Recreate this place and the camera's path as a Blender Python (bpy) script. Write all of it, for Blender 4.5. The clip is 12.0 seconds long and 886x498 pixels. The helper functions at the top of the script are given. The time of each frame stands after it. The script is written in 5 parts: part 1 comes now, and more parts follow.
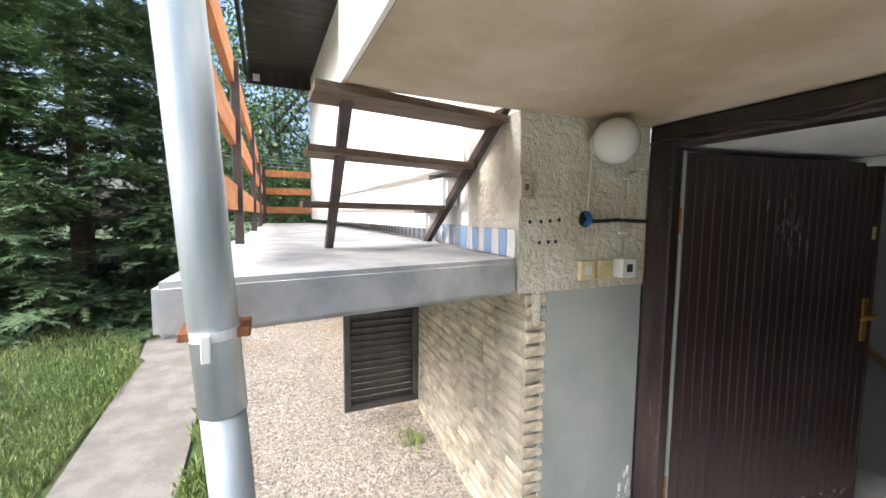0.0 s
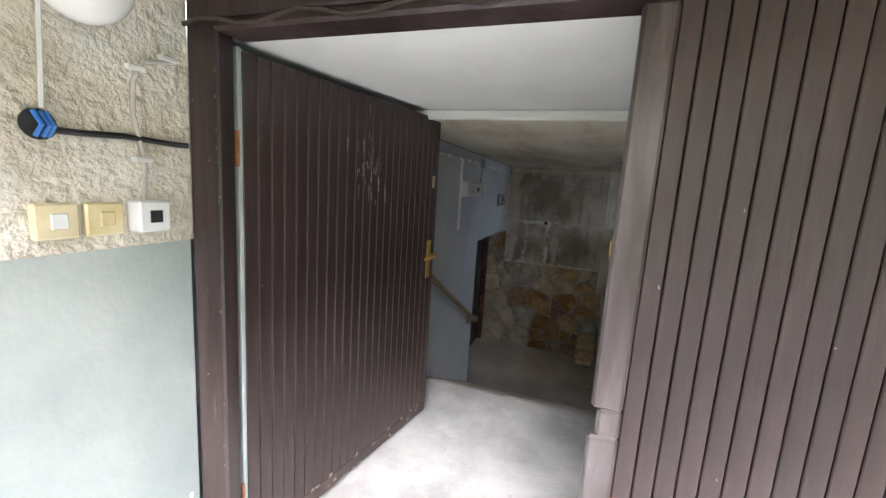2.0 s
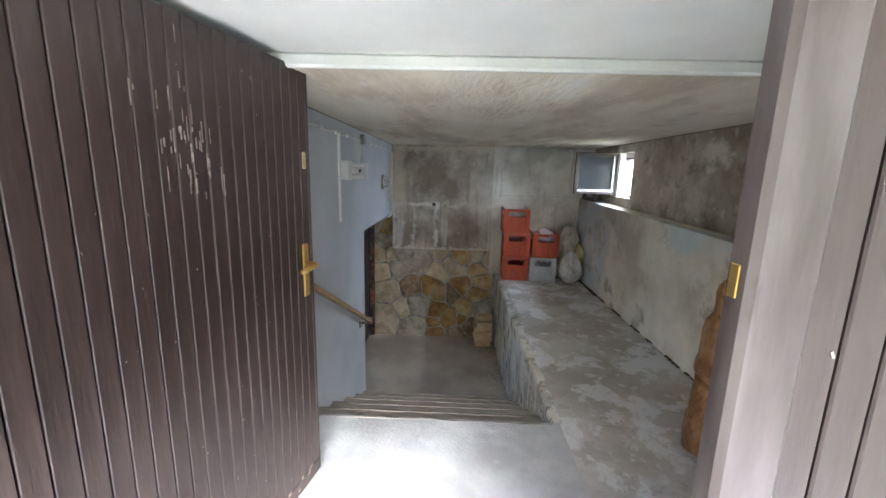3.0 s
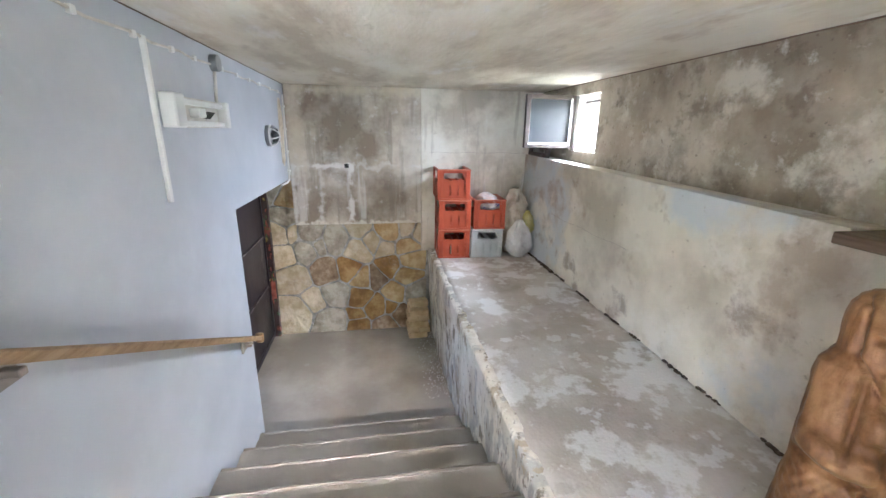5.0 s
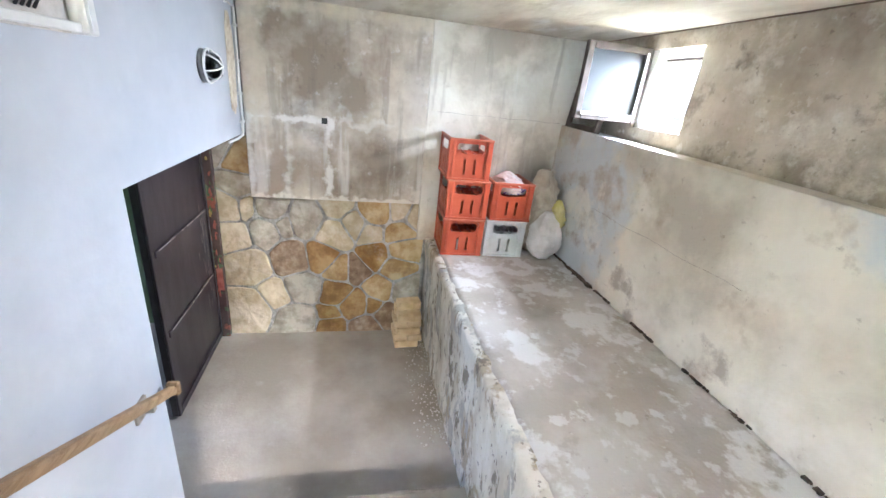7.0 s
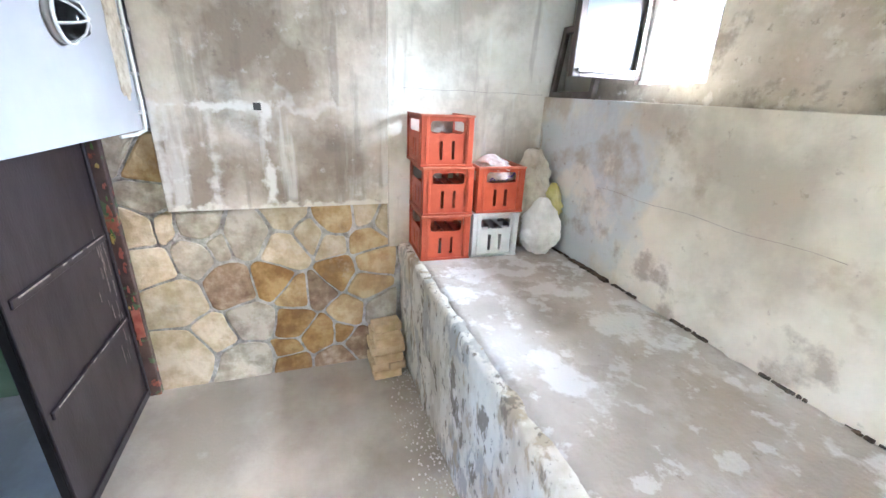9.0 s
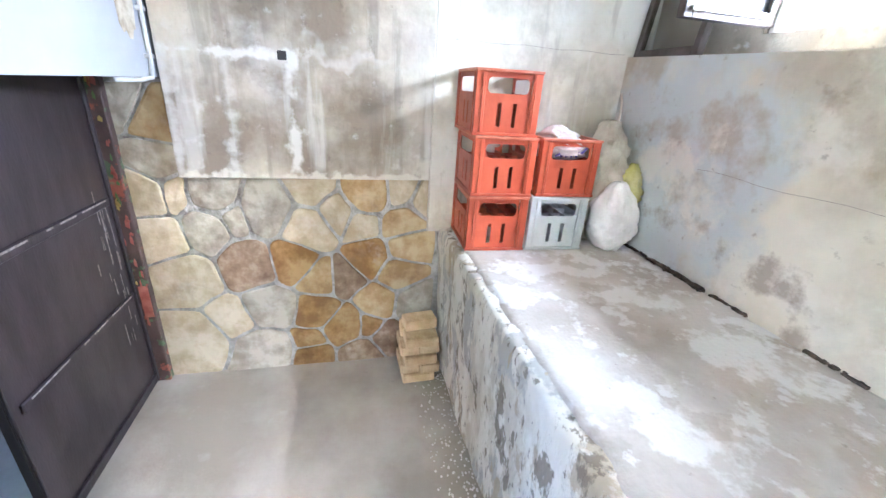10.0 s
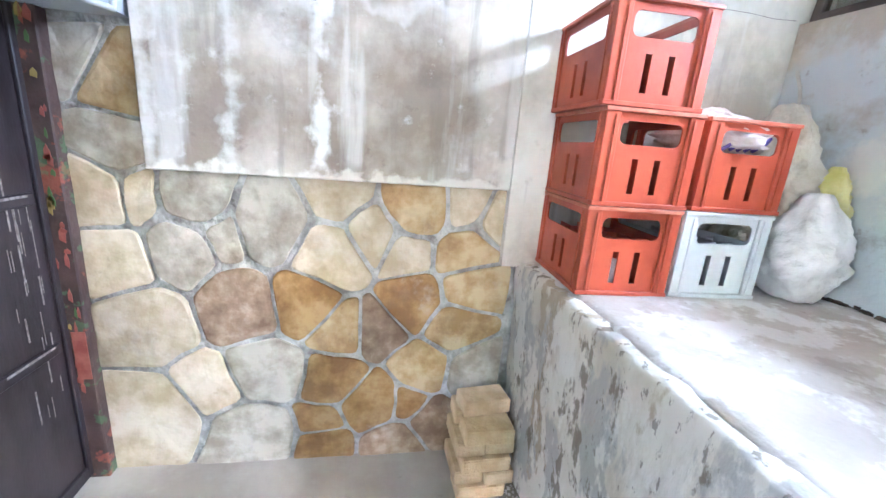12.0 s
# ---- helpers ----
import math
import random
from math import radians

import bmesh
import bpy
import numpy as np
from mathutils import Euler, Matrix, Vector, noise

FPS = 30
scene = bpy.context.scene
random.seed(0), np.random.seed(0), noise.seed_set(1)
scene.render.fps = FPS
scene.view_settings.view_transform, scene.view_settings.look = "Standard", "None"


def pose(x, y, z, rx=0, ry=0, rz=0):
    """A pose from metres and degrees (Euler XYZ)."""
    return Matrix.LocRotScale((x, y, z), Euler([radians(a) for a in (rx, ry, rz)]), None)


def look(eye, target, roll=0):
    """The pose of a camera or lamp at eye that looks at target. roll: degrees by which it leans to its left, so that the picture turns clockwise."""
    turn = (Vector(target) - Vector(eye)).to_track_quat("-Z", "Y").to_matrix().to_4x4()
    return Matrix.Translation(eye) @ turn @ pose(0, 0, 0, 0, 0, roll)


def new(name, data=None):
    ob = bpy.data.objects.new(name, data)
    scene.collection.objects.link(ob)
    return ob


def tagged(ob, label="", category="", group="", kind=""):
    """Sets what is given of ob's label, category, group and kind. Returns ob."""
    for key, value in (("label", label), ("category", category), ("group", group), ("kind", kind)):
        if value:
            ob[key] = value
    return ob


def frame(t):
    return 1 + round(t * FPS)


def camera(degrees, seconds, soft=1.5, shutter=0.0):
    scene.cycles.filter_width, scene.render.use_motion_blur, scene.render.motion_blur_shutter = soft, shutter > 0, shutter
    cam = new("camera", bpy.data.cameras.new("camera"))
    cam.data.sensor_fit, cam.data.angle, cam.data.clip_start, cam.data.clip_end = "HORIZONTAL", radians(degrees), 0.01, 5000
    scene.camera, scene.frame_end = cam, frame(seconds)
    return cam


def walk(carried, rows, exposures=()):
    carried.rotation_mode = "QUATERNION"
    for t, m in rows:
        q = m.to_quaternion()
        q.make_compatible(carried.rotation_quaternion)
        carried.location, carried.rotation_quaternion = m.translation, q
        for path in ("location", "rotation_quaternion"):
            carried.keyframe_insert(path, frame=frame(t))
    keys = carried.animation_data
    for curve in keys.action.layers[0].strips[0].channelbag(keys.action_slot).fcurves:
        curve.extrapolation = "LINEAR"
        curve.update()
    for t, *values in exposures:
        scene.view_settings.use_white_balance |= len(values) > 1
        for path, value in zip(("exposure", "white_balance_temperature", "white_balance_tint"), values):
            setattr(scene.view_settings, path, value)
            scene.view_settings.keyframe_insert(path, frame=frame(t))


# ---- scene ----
cam = camera(96.1, 12.0)
METRES, EYE, TILT, LEAN, TURN = 5.0, 1.36, 0.0, 0.0, -24.2
ROWS = [
    (0.0, 0.0, 0.0, 0.0, 0.04, -4.74, -0.49),
    (0.5, 0.0113, 0.0287, -0.0011, -15.08, -5.84, -2.82),
    (1.0, 0.0309, 0.0388, -0.0065, -29.74, -8.07, -3.22),
    (1.5, 0.0611, 0.0511, -0.0122, -39.43, -9.53, -2.73),
    (2.0, 0.0991, 0.0699, -0.015, -46.38, -9.09, -3.64),
    (2.5, 0.1334, 0.1071, -0.0201, -52.64, -11.47, -2.12),
    (3.0, 0.1724, 0.1438, -0.0177, -64.02, -10.92, -1.45),
    (3.5, 0.2226, 0.1708, -0.0252, -69.5, -14.52, -0.15),
    (5.5, 0.4053, 0.2403, -0.0338, -76.66, -17.51, -2.02),
    (6.0, 0.4534, 0.2609, -0.0367, -77.59, -19.58, -3.41),
    (6.5, 0.5018, 0.2833, -0.0361, -73.6, -20.95, -4.41),
    (7.0, 0.5361, 0.314, -0.0392, -76.9, -21.93, -5.81),
    (9.0, 0.6313, 0.3559, -0.085, -84.25, -20.39, -2.28),
    (9.5, 0.6672, 0.3655, -0.1013, -82.87, -18.74, -3.71),
    (10.0, 0.7054, 0.3761, -0.1162, -78.31, -22.28, -3.52),
    (10.5, 0.7355, 0.4008, -0.141, -78.32, -21.94, -1.81),
    (11.0, 0.7711, 0.4094, -0.1556, -80.16, -17.72, -1.8),
    (11.5, 0.7985, 0.4196, -0.1666, -77.75, -18.09, -4.65),
    (12.0, 0.8281, 0.448, -0.1856, -75.05, -14.71, -4.38),
]
EXPOSURES = [(0.0, 1.5, 5750, 10), (1.0, 1.5, 5750, 10), (1.5, 2.15, 5600, 10), (2.0, 3.0, 5550, 12), (3.0, 4.25, 5350, 10), (3.7, 4.8, 5350, 11), (5.3, 5.7, 5400, 13), (6.5, 6.05, 5400, 13), (7.0, 6.1, 5400, 13), (9.0, 6.4, 5250, 12), (12.0, 6.8, 4850, 12)]
walk(cam, [(t, pose(0, 0, EYE, TILT, LEAN, TURN) @ pose(METRES * x, METRES * y, METRES * z, 90 + pitch, roll, yaw)) for t, x, y, z, yaw, pitch, roll in ROWS],
     exposures=EXPOSURES)

# ---- world, sun ----
world = bpy.data.worlds.new("sky")
scene.world = world
world.use_nodes = True
wn = world.node_tree.nodes
sky = wn.new("ShaderNodeTexSky")
sky.sky_type = "NISHITA"
sky.sun_disc = False
SUN_EL, SUN_AZ = 39.0, 262.0
sky.sun_elevation, sky.sun_rotation = radians(SUN_EL), radians(SUN_AZ)
sky.air_density, sky.dust_density = 1.0, 6.0
world.node_tree.links.new(sky.outputs[0], wn["Background"].inputs[0])
wn["Background"].inputs[1].default_value = 0.15
sun = new("sun", bpy.data.lights.new("sun", "SUN"))
sun.data.energy, sun.data.angle, sun.data.color = 1.25, radians(36), (1.0, 0.97, 0.93)
az, el = radians(SUN_AZ), radians(SUN_EL)
sun.matrix_world = look((40 * math.sin(az) * math.cos(el), 40 * math.cos(az) * math.cos(el), 40 * math.sin(el)), (0, 0, 0))

# daylight of the open sky in the cellar window's opening
daylight = new("window_daylight", bpy.data.lights.new("window_daylight", "AREA"))
daylight.data.shape, daylight.data.size, daylight.data.size_y, daylight.data.energy = "RECTANGLE", 0.36, 0.4, 1.2
daylight.data.color = (0.97, 0.975, 0.98)
daylight.data.spread = radians(125)
daylight.matrix_world = look((5.31, -1.705, 1.34), (5.55, 0.0, -0.3))


# ---- materials ----
def mat(name, colours, scale=3.0, detail=8.0, rough=0.85, metal=0.0, bump=0.2, bump_scale=60.0, spots=None, spot_scale=2.0,
        spot_at=0.55, spot_soft=0.08, stretch=(1, 1, 1), vary=0.0, distort=0.0, streaks=(), islands=0.0, marks=()):
    """Two or three colours mixed by noise at real size, a second colour in blotches, fine relief. vary: brightness by object."""
    m = bpy.data.materials.new(name)
    m.use_nodes = True
    n, l = m.node_tree.nodes, m.node_tree.links
    b = n["Principled BSDF"]
    tc, mp = n.new("ShaderNodeTexCoord"), n.new("ShaderNodeMapping")
    mp.inputs["Scale"].default_value = stretch
    l.new(tc.outputs["Object"], mp.inputs[0])
    no = n.new("ShaderNodeTexNoise")
    no.inputs["Scale"].default_value, no.inputs["Detail"].default_value, no.inputs["Distortion"].default_value = scale, detail, distort
    no.inputs["Roughness"].default_value = 0.6
    l.new(mp.outputs[0], no.inputs["Vector"])
    ramp = n.new("ShaderNodeValToRGB")
    e = ramp.color_ramp.elements
    cs = list(colours)
    e[0].position, e[0].color = 0.39, (*cs[0], 1)
    e[1].position, e[1].color = 0.61, (*cs[-1], 1)
    for i, c in enumerate(cs[1:-1]):
        k = e.new(0.39 + 0.22 * (i + 1) / (len(cs) - 1))
        k.color = (*c, 1)
    l.new(no.outputs["Fac"], ramp.inputs[0])
    out = ramp.outputs[0]
    for j, (col, amount, *own) in enumerate(spots or ()):
        sp = n.new("ShaderNodeTexNoise")
        sp.noise_dimensions = "4D"
        sp.inputs["W"].default_value = 3.7 * (j + 1)
        sp.inputs["Scale"].default_value, sp.inputs["Detail"].default_value = own[0] if own else spot_scale * (1 + 0.6 * j), 9
        sp.inputs["Roughness"].default_value = 0.62
        l.new(mp.outputs[0], sp.inputs["Vector"])
        r2 = n.new("ShaderNodeMapRange")
        at = own[1] if len(own) > 1 else spot_at
        r2.inputs[1].default_value, r2.inputs[2].default_value = at, at + spot_soft
        r2.inputs[4].default_value = amount
        l.new(sp.outputs["Fac"], r2.inputs[0])
        mx = n.new("ShaderNodeMixRGB")
        mx.inputs[2].default_value = (*col, 1)
        l.new(r2.outputs[0], mx.inputs[0])
        l.new(out, mx.inputs[1])
        out = mx.outputs[0]
    for j, (col, amount, at, sc, *window) in enumerate(streaks):
        m2, sp, r2, mx = n.new("ShaderNodeMapping"), n.new("ShaderNodeTexNoise"), n.new("ShaderNodeMapRange"), n.new("ShaderNodeMixRGB")
        m2.inputs["Scale"].default_value = (sc, sc, sc * 0.12)
        m2.inputs["Location"].default_value = (3.1 * j + 1, 1.7 * j, 0.4)
        l.new(tc.outputs["Object"], m2.inputs[0])
        l.new(m2.outputs[0], sp.inputs["Vector"])
        sp.inputs["Scale"].default_value, sp.inputs["Detail"].default_value = 1.0, 6
        r2.inputs[1].default_value, r2.inputs[2].default_value, r2.inputs[4].default_value = at, at + 0.1, amount
        l.new(sp.outputs["Fac"], r2.inputs[0])
        mx.inputs[2].default_value = (*col, 1)
        mask = r2.outputs[0]
        if window:
            sep, lo, hi = n.new("ShaderNodeSeparateXYZ"), n.new("ShaderNodeMapRange"), n.new("ShaderNodeMapRange")
            wob, add = n.new("ShaderNodeTexNoise"), n.new("ShaderNodeMath")
            wob.inputs["Scale"].default_value = 9
            l.new(tc.outputs["Object"], wob.inputs["Vector"])
            l.new(tc.outputs["Object"], sep.inputs[0])
            add.operation = "MULTIPLY_ADD"
            add.inputs[1].default_value = 0.3
            l.new(wob.outputs["Fac"], add.inputs[0])
            l.new(sep.outputs["Z"], add.inputs[2])
            soft = window[2] if len(window) > 2 else 0.12
            lo.inputs[1].default_value, lo.inputs[2].default_value = window[0] + 0.15, window[0] + 0.15 + soft
            hi.inputs[1].default_value, hi.inputs[2].default_value = window[1] + 0.15, window[1] + 0.15 + soft
            hi.inputs[3].default_value, hi.inputs[4].default_value = 1.0, 0.0
            for src, dst in ((add, lo), (add, hi)):
                l.new(src.outputs[0], dst.inputs[0])
            for other in (lo, hi):
                mul = n.new("ShaderNodeMath")
                mul.operation = "MULTIPLY"
                l.new(mask, mul.inputs[0])
                l.new(other.outputs[0], mul.inputs[1])
                mask = mul.outputs[0]
        l.new(mask, mx.inputs[0])
        l.new(out, mx.inputs[1])
        out = mx.outputs[0]
    for j, (col, amount, y0, y1, z0, z1, soft) in enumerate(marks):
        sep, wob = n.new("ShaderNodeSeparateXYZ"), n.new("ShaderNodeTexNoise")
        wob.inputs["Scale"].default_value, wob.inputs["Detail"].default_value = 14, 8
        l.new(tc.outputs["Object"], sep.inputs[0])
        l.new(tc.outputs["Object"], wob.inputs["Vector"])
        inside = None
        for axis, sign, edge in (("Y", 1, -y0), ("Y", -1, y1), ("Z", 1, -z0), ("Z", -1, z1)):
            dist = n.new("ShaderNodeMath")
            dist.operation = "MULTIPLY_ADD"
            dist.inputs[1].default_value, dist.inputs[2].default_value = sign, edge
            l.new(sep.outputs[axis], dist.inputs[0])
            if inside:
                least = n.new("ShaderNodeMath")
                least.operation = "MINIMUM"
                l.new(inside, least.inputs[0])
                l.new(dist.outputs[0], least.inputs[1])
                inside = least.outputs[0]
            else:
                inside = dist.outputs[0]
        rag, ran, mx = n.new("ShaderNodeMath"), n.new("ShaderNodeMapRange"), n.new("ShaderNodeMixRGB")
        rag.operation = "MULTIPLY_ADD"
        rag.inputs[1].default_value = 0.16
        l.new(wob.outputs["Fac"], rag.inputs[0])
        l.new(inside, rag.inputs[2])
        ran.inputs[1].default_value, ran.inputs[2].default_value, ran.inputs[4].default_value = 0.08, 0.08 + soft, amount
        l.new(rag.outputs[0], ran.inputs[0])
        mx.inputs[2].default_value = (*col, 1)
        l.new(ran.outputs[0], mx.inputs[0])
        l.new(out, mx.inputs[1])
        out = mx.outputs[0]
    if islands:
        ge, hs2, mr2 = n.new("ShaderNodeNewGeometry"), n.new("ShaderNodeHueSaturation"), n.new("ShaderNodeMapRange")
        mr2.inputs[3].default_value, mr2.inputs[4].default_value = 1 - islands, 1 + islands
        l.new(ge.outputs["Random Per Island"], mr2.inputs[0])
        l.new(mr2.outputs[0], hs2.inputs["Value"])
        l.new(out, hs2.inputs["Color"])
        out = hs2.outputs[0]
    if vary:
        oi, hsv, mr = n.new("ShaderNodeObjectInfo"), n.new("ShaderNodeHueSaturation"), n.new("ShaderNodeMapRange")
        mr.inputs[3].default_value, mr.inputs[4].default_value = 1 - vary, 1 + vary
        l.new(oi.outputs["Random"], mr.inputs[0])
        l.new(mr.outputs[0], hsv.inputs["Value"])
        l.new(out, hsv.inputs["Color"])
        out = hsv.outputs[0]
    l.new(out, b.inputs["Base Color"])
    b.inputs["Roughness"].default_value, b.inputs["Metallic"].default_value = rough, metal
    if bump:
        bn, bu = n.new("ShaderNodeTexNoise"), n.new("ShaderNodeBump")
        bn.inputs["Scale"].default_value, bn.inputs["Detail"].default_value = bump_scale, 6
        l.new(mp.outputs[0], bn.inputs["Vector"])
        bu.inputs["Strength"].default_value, bu.inputs["Distance"].default_value = bump, 0.02
        l.new(bn.outputs["Fac"], bu.inputs["Height"])
        l.new(bu.outputs[0], b.inputs["Normal"])
    return m


M = {}
M["blue_wall"] = mat("blue_wall", [(0.47, 0.495, 0.53), (0.54, 0.56, 0.595)], 1.5, bump=0.1, bump_scale=18, spots=[((0.42, 0.43, 0.46), 0.5), ((0.6, 0.61, 0.63), 0.5, 7, 0.6), ((0.42, 0.4, 0.38), 0.4, 16, 0.66)], spot_scale=1.5, spot_at=0.58, spot_soft=0.15)
M["mould_wall"] = mat("mould_wall", [(0.28, 0.235, 0.175), (0.43, 0.375, 0.29), (0.58, 0.525, 0.43)], 1.5, detail=12,
                      spots=[((0.2, 0.165, 0.125), 0.7, 1.2, 0.5), ((0.7, 0.66, 0.57), 0.8, 2.6, 0.54), ((0.15, 0.12, 0.09), 0.6, 5, 0.57), ((0.68, 0.65, 0.58), 0.6, 10, 0.58), ((0.13, 0.1, 0.08), 0.55, 26, 0.6)], spot_soft=0.08, bump=0.3, bump_scale=25)
M["end_wall"] = mat("end_wall", [(0.27, 0.225, 0.175), (0.43, 0.375, 0.31), (0.59, 0.54, 0.46)], 2.0, detail=11,
                    spots=[((0.6, 0.58, 0.56), 0.65), ((0.16, 0.13, 0.11), 0.5), ((0.66, 0.64, 0.62), 0.65, 10, 0.58), ((0.15, 0.12, 0.1), 0.5, 18, 0.6)], spot_scale=1.7, spot_at=0.55, spot_soft=0.1, bump=0.2, bump_scale=25,
                    streaks=[((0.2, 0.17, 0.14), 0.45, 0.56, 14), ((0.76, 0.76, 0.75), 0.5, 0.57, 8, 0.25, 0.82, 0.1), ((0.74, 0.74, 0.74), 0.6, 0.42, 3, 0.84, 0.87, 0.05), ((0.56, 0.5, 0.36), 0.7, 0.45, 4, 1.5, 1.7, 0.08)],
                    marks=[((0.72, 0.71, 0.69), 0.85, 0.5, 0.57, 0.31, 0.85, 0.03), ((0.7, 0.69, 0.67), 0.6, 0.79, 0.85, 0.3, 0.86, 0.04), ((0.74, 0.73, 0.71), 0.9, 0.5, 1.07, 0.835, 0.885, 0.025), ((0.7, 0.7, 0.69), 0.7, 1.04, 1.12, 0.26, 0.9, 0.04),
                           ((0.68, 0.65, 0.58), 0.8, -0.2, 1.12, 0.26, 0.305, 0.02), ((0.68, 0.64, 0.56), 0.7, -0.2, -0.09, 0.26, 0.4, 0.04), ((0.62, 0.57, 0.45), 0.6, -0.2, 1.12, 1.5, 1.62, 0.06), ((0.6, 0.55, 0.45), 0.6, 0.93, 1.12, 0.9, 1.62, 0.08), ((0.56, 0.53, 0.48), 0.5, -0.2, 0.02, 0.4, 1.3, 0.15)])
M["end_wall_pale"] = mat("end_wall_pale", [(0.46, 0.42, 0.35), (0.64, 0.6, 0.52), (0.73, 0.7, 0.63)], 2.0, detail=11,
                         spots=[((0.36, 0.32, 0.27), 0.55), ((0.72, 0.74, 0.76), 0.5), ((0.4, 0.35, 0.29), 0.5, 12, 0.6)], spot_scale=2.4, spot_at=0.57, spot_soft=0.12, bump=0.2, bump_scale=25,
                         streaks=[((0.8, 0.8, 0.8), 0.5, 0.58, 9), ((0.32, 0.28, 0.24), 0.55, 0.6, 12)])
M["low_wall"] = mat("low_wall", [(0.5, 0.45, 0.36), (0.66, 0.61, 0.5), (0.77, 0.72, 0.61)], 1.6, detail=12,
                    spots=[((0.55, 0.6, 0.63), 0.8, 0.9, 0.48), ((0.38, 0.3, 0.21), 0.65, 2.0, 0.54), ((0.77, 0.73, 0.65), 0.7, 3, 0.55), ((0.24, 0.18, 0.13), 0.65, 3.0, 0.6), ((0.26, 0.21, 0.16), 0.5, 18, 0.62)], spot_soft=0.07, bump=0.3, bump_scale=22)
M["ceiling"] = mat("ceiling", [(0.5, 0.44, 0.335), (0.66, 0.605, 0.485), (0.74, 0.695, 0.59)], 1.6, detail=12,
                   spots=[((0.38, 0.28, 0.18), 0.55), ((0.74, 0.73, 0.7), 0.6), ((0.4, 0.33, 0.24), 0.5, 8, 0.6), ((0.72, 0.7, 0.66), 0.6, 14, 0.6)], spot_scale=1.8, spot_at=0.59, spot_soft=0.09, bump=0.25, bump_scale=25, stretch=(0.6, 1.5, 1))
M["white_soffit"] = mat("white_soffit", [(0.66, 0.66, 0.62), (0.74, 0.74, 0.7)], 1.5, bump=0.06)
M["concrete"] = mat("concrete", [(0.33, 0.325, 0.315), (0.42, 0.42, 0.41), (0.5, 0.5, 0.49)], 2.4, distort=0.0,
                    spots=[((0.27, 0.24, 0.2), 0.5), ((0.6, 0.6, 0.6), 0.6), ((0.25, 0.22, 0.18), 0.4, 14, 0.62)], spot_scale=3, spot_at=0.6, spot_soft=0.1, bump=0.15)
M["bench_top"] = mat("bench_top", [(0.42, 0.38, 0.33), (0.5, 0.46, 0.415), (0.58, 0.55, 0.51)], 2.2,
                     spots=[((0.4, 0.34, 0.26), 0.5, 1.6, 0.55), ((0.75, 0.745, 0.73), 0.8, 3.2, 0.515), ((0.37, 0.33, 0.28), 0.5, 6, 0.57), ((0.71, 0.705, 0.69), 0.7, 9, 0.56), ((0.26, 0.22, 0.18), 0.5, 24, 0.63)], spot_soft=0.045, bump=0.22)
M["bench_face"] = mat("bench_face", [(0.58, 0.53, 0.44), (0.69, 0.65, 0.56), (0.77, 0.74, 0.67)], 4, detail=12,
                      spots=[((0.42, 0.415, 0.39), 0.85, 2.6, 0.5), ((0.42, 0.34, 0.23), 0.8, 4.5, 0.54), ((0.78, 0.75, 0.68), 0.85, 5, 0.54), ((0.2, 0.165, 0.12), 0.85, 8, 0.575), ((0.15, 0.12, 0.09), 0.7, 22, 0.59)], spot_soft=0.035, bump=0.5, bump_scale=14, stretch=(1.4, 1.4, 0.62))
M["cellar_floor"] = mat("cellar_floor", [(0.3, 0.262, 0.21), (0.37, 0.33, 0.275), (0.44, 0.4, 0.345)], 1.4, distort=0.0,
                        spots=[((0.22, 0.185, 0.14), 0.5), ((0.45, 0.42, 0.38), 0.4, 9, 0.6), ((0.16, 0.13, 0.1), 0.5, 24, 0.66)], spot_scale=1.5, spot_at=0.54, spot_soft=0.14, bump=0.1, rough=0.5)
M["brown_wood"] = mat("brown_wood", [(0.021, 0.0125, 0.011), (0.035, 0.022, 0.02), (0.052, 0.036, 0.033)], 4, rough=0.4, bump=0.12, bump_scale=14,
                      stretch=(3, 3, 0.4), vary=0.14, spots=[((0.2, 0.16, 0.14), 0.5, 5, 0.67), ((0.4, 0.37, 0.34), 0.6, 16, 0.7), ((0.012, 0.008, 0.008), 0.5, 2, 0.56)], spot_soft=0.04)
M["worn_brown"] = mat("worn_brown", [(0.035, 0.025, 0.023), (0.06, 0.047, 0.045), (0.09, 0.077, 0.076)], 5, rough=0.32, bump=0.1, bump_scale=14, stretch=(3, 3, 0.5), spots=[((0.03, 0.02, 0.017), 0.7, 4, 0.56), ((0.32, 0.29, 0.27), 0.6, 18, 0.66)], spot_soft=0.05)
M["beige_soffit"] = mat("beige_soffit", [(0.44, 0.35, 0.23), (0.57, 0.48, 0.35), (0.63, 0.56, 0.44)], 1.4,
                        spots=[((0.33, 0.24, 0.14), 0.55), ((0.66, 0.61, 0.52), 0.5), ((0.36, 0.28, 0.18), 0.4, 8, 0.6)], spot_scale=1.8, spot_at=0.6, spot_soft=0.14, bump=0.08)
M["rough_plaster"] = mat("rough_plaster", [(0.58, 0.53, 0.42), (0.7, 0.65, 0.54), (0.77, 0.74, 0.65)], 5,
                         spots=[((0.45, 0.38, 0.26), 0.4)], spot_scale=2.5, bump=1.0, bump_scale=45)
M["grey_patch"] = mat("grey_patch", [(0.32, 0.355, 0.33), (0.42, 0.45, 0.415)], 2, bump=0.06,
                      spots=[((0.7, 0.71, 0.7), 0.8)], spot_scale=4, spot_at=0.72, spot_soft=0.03)
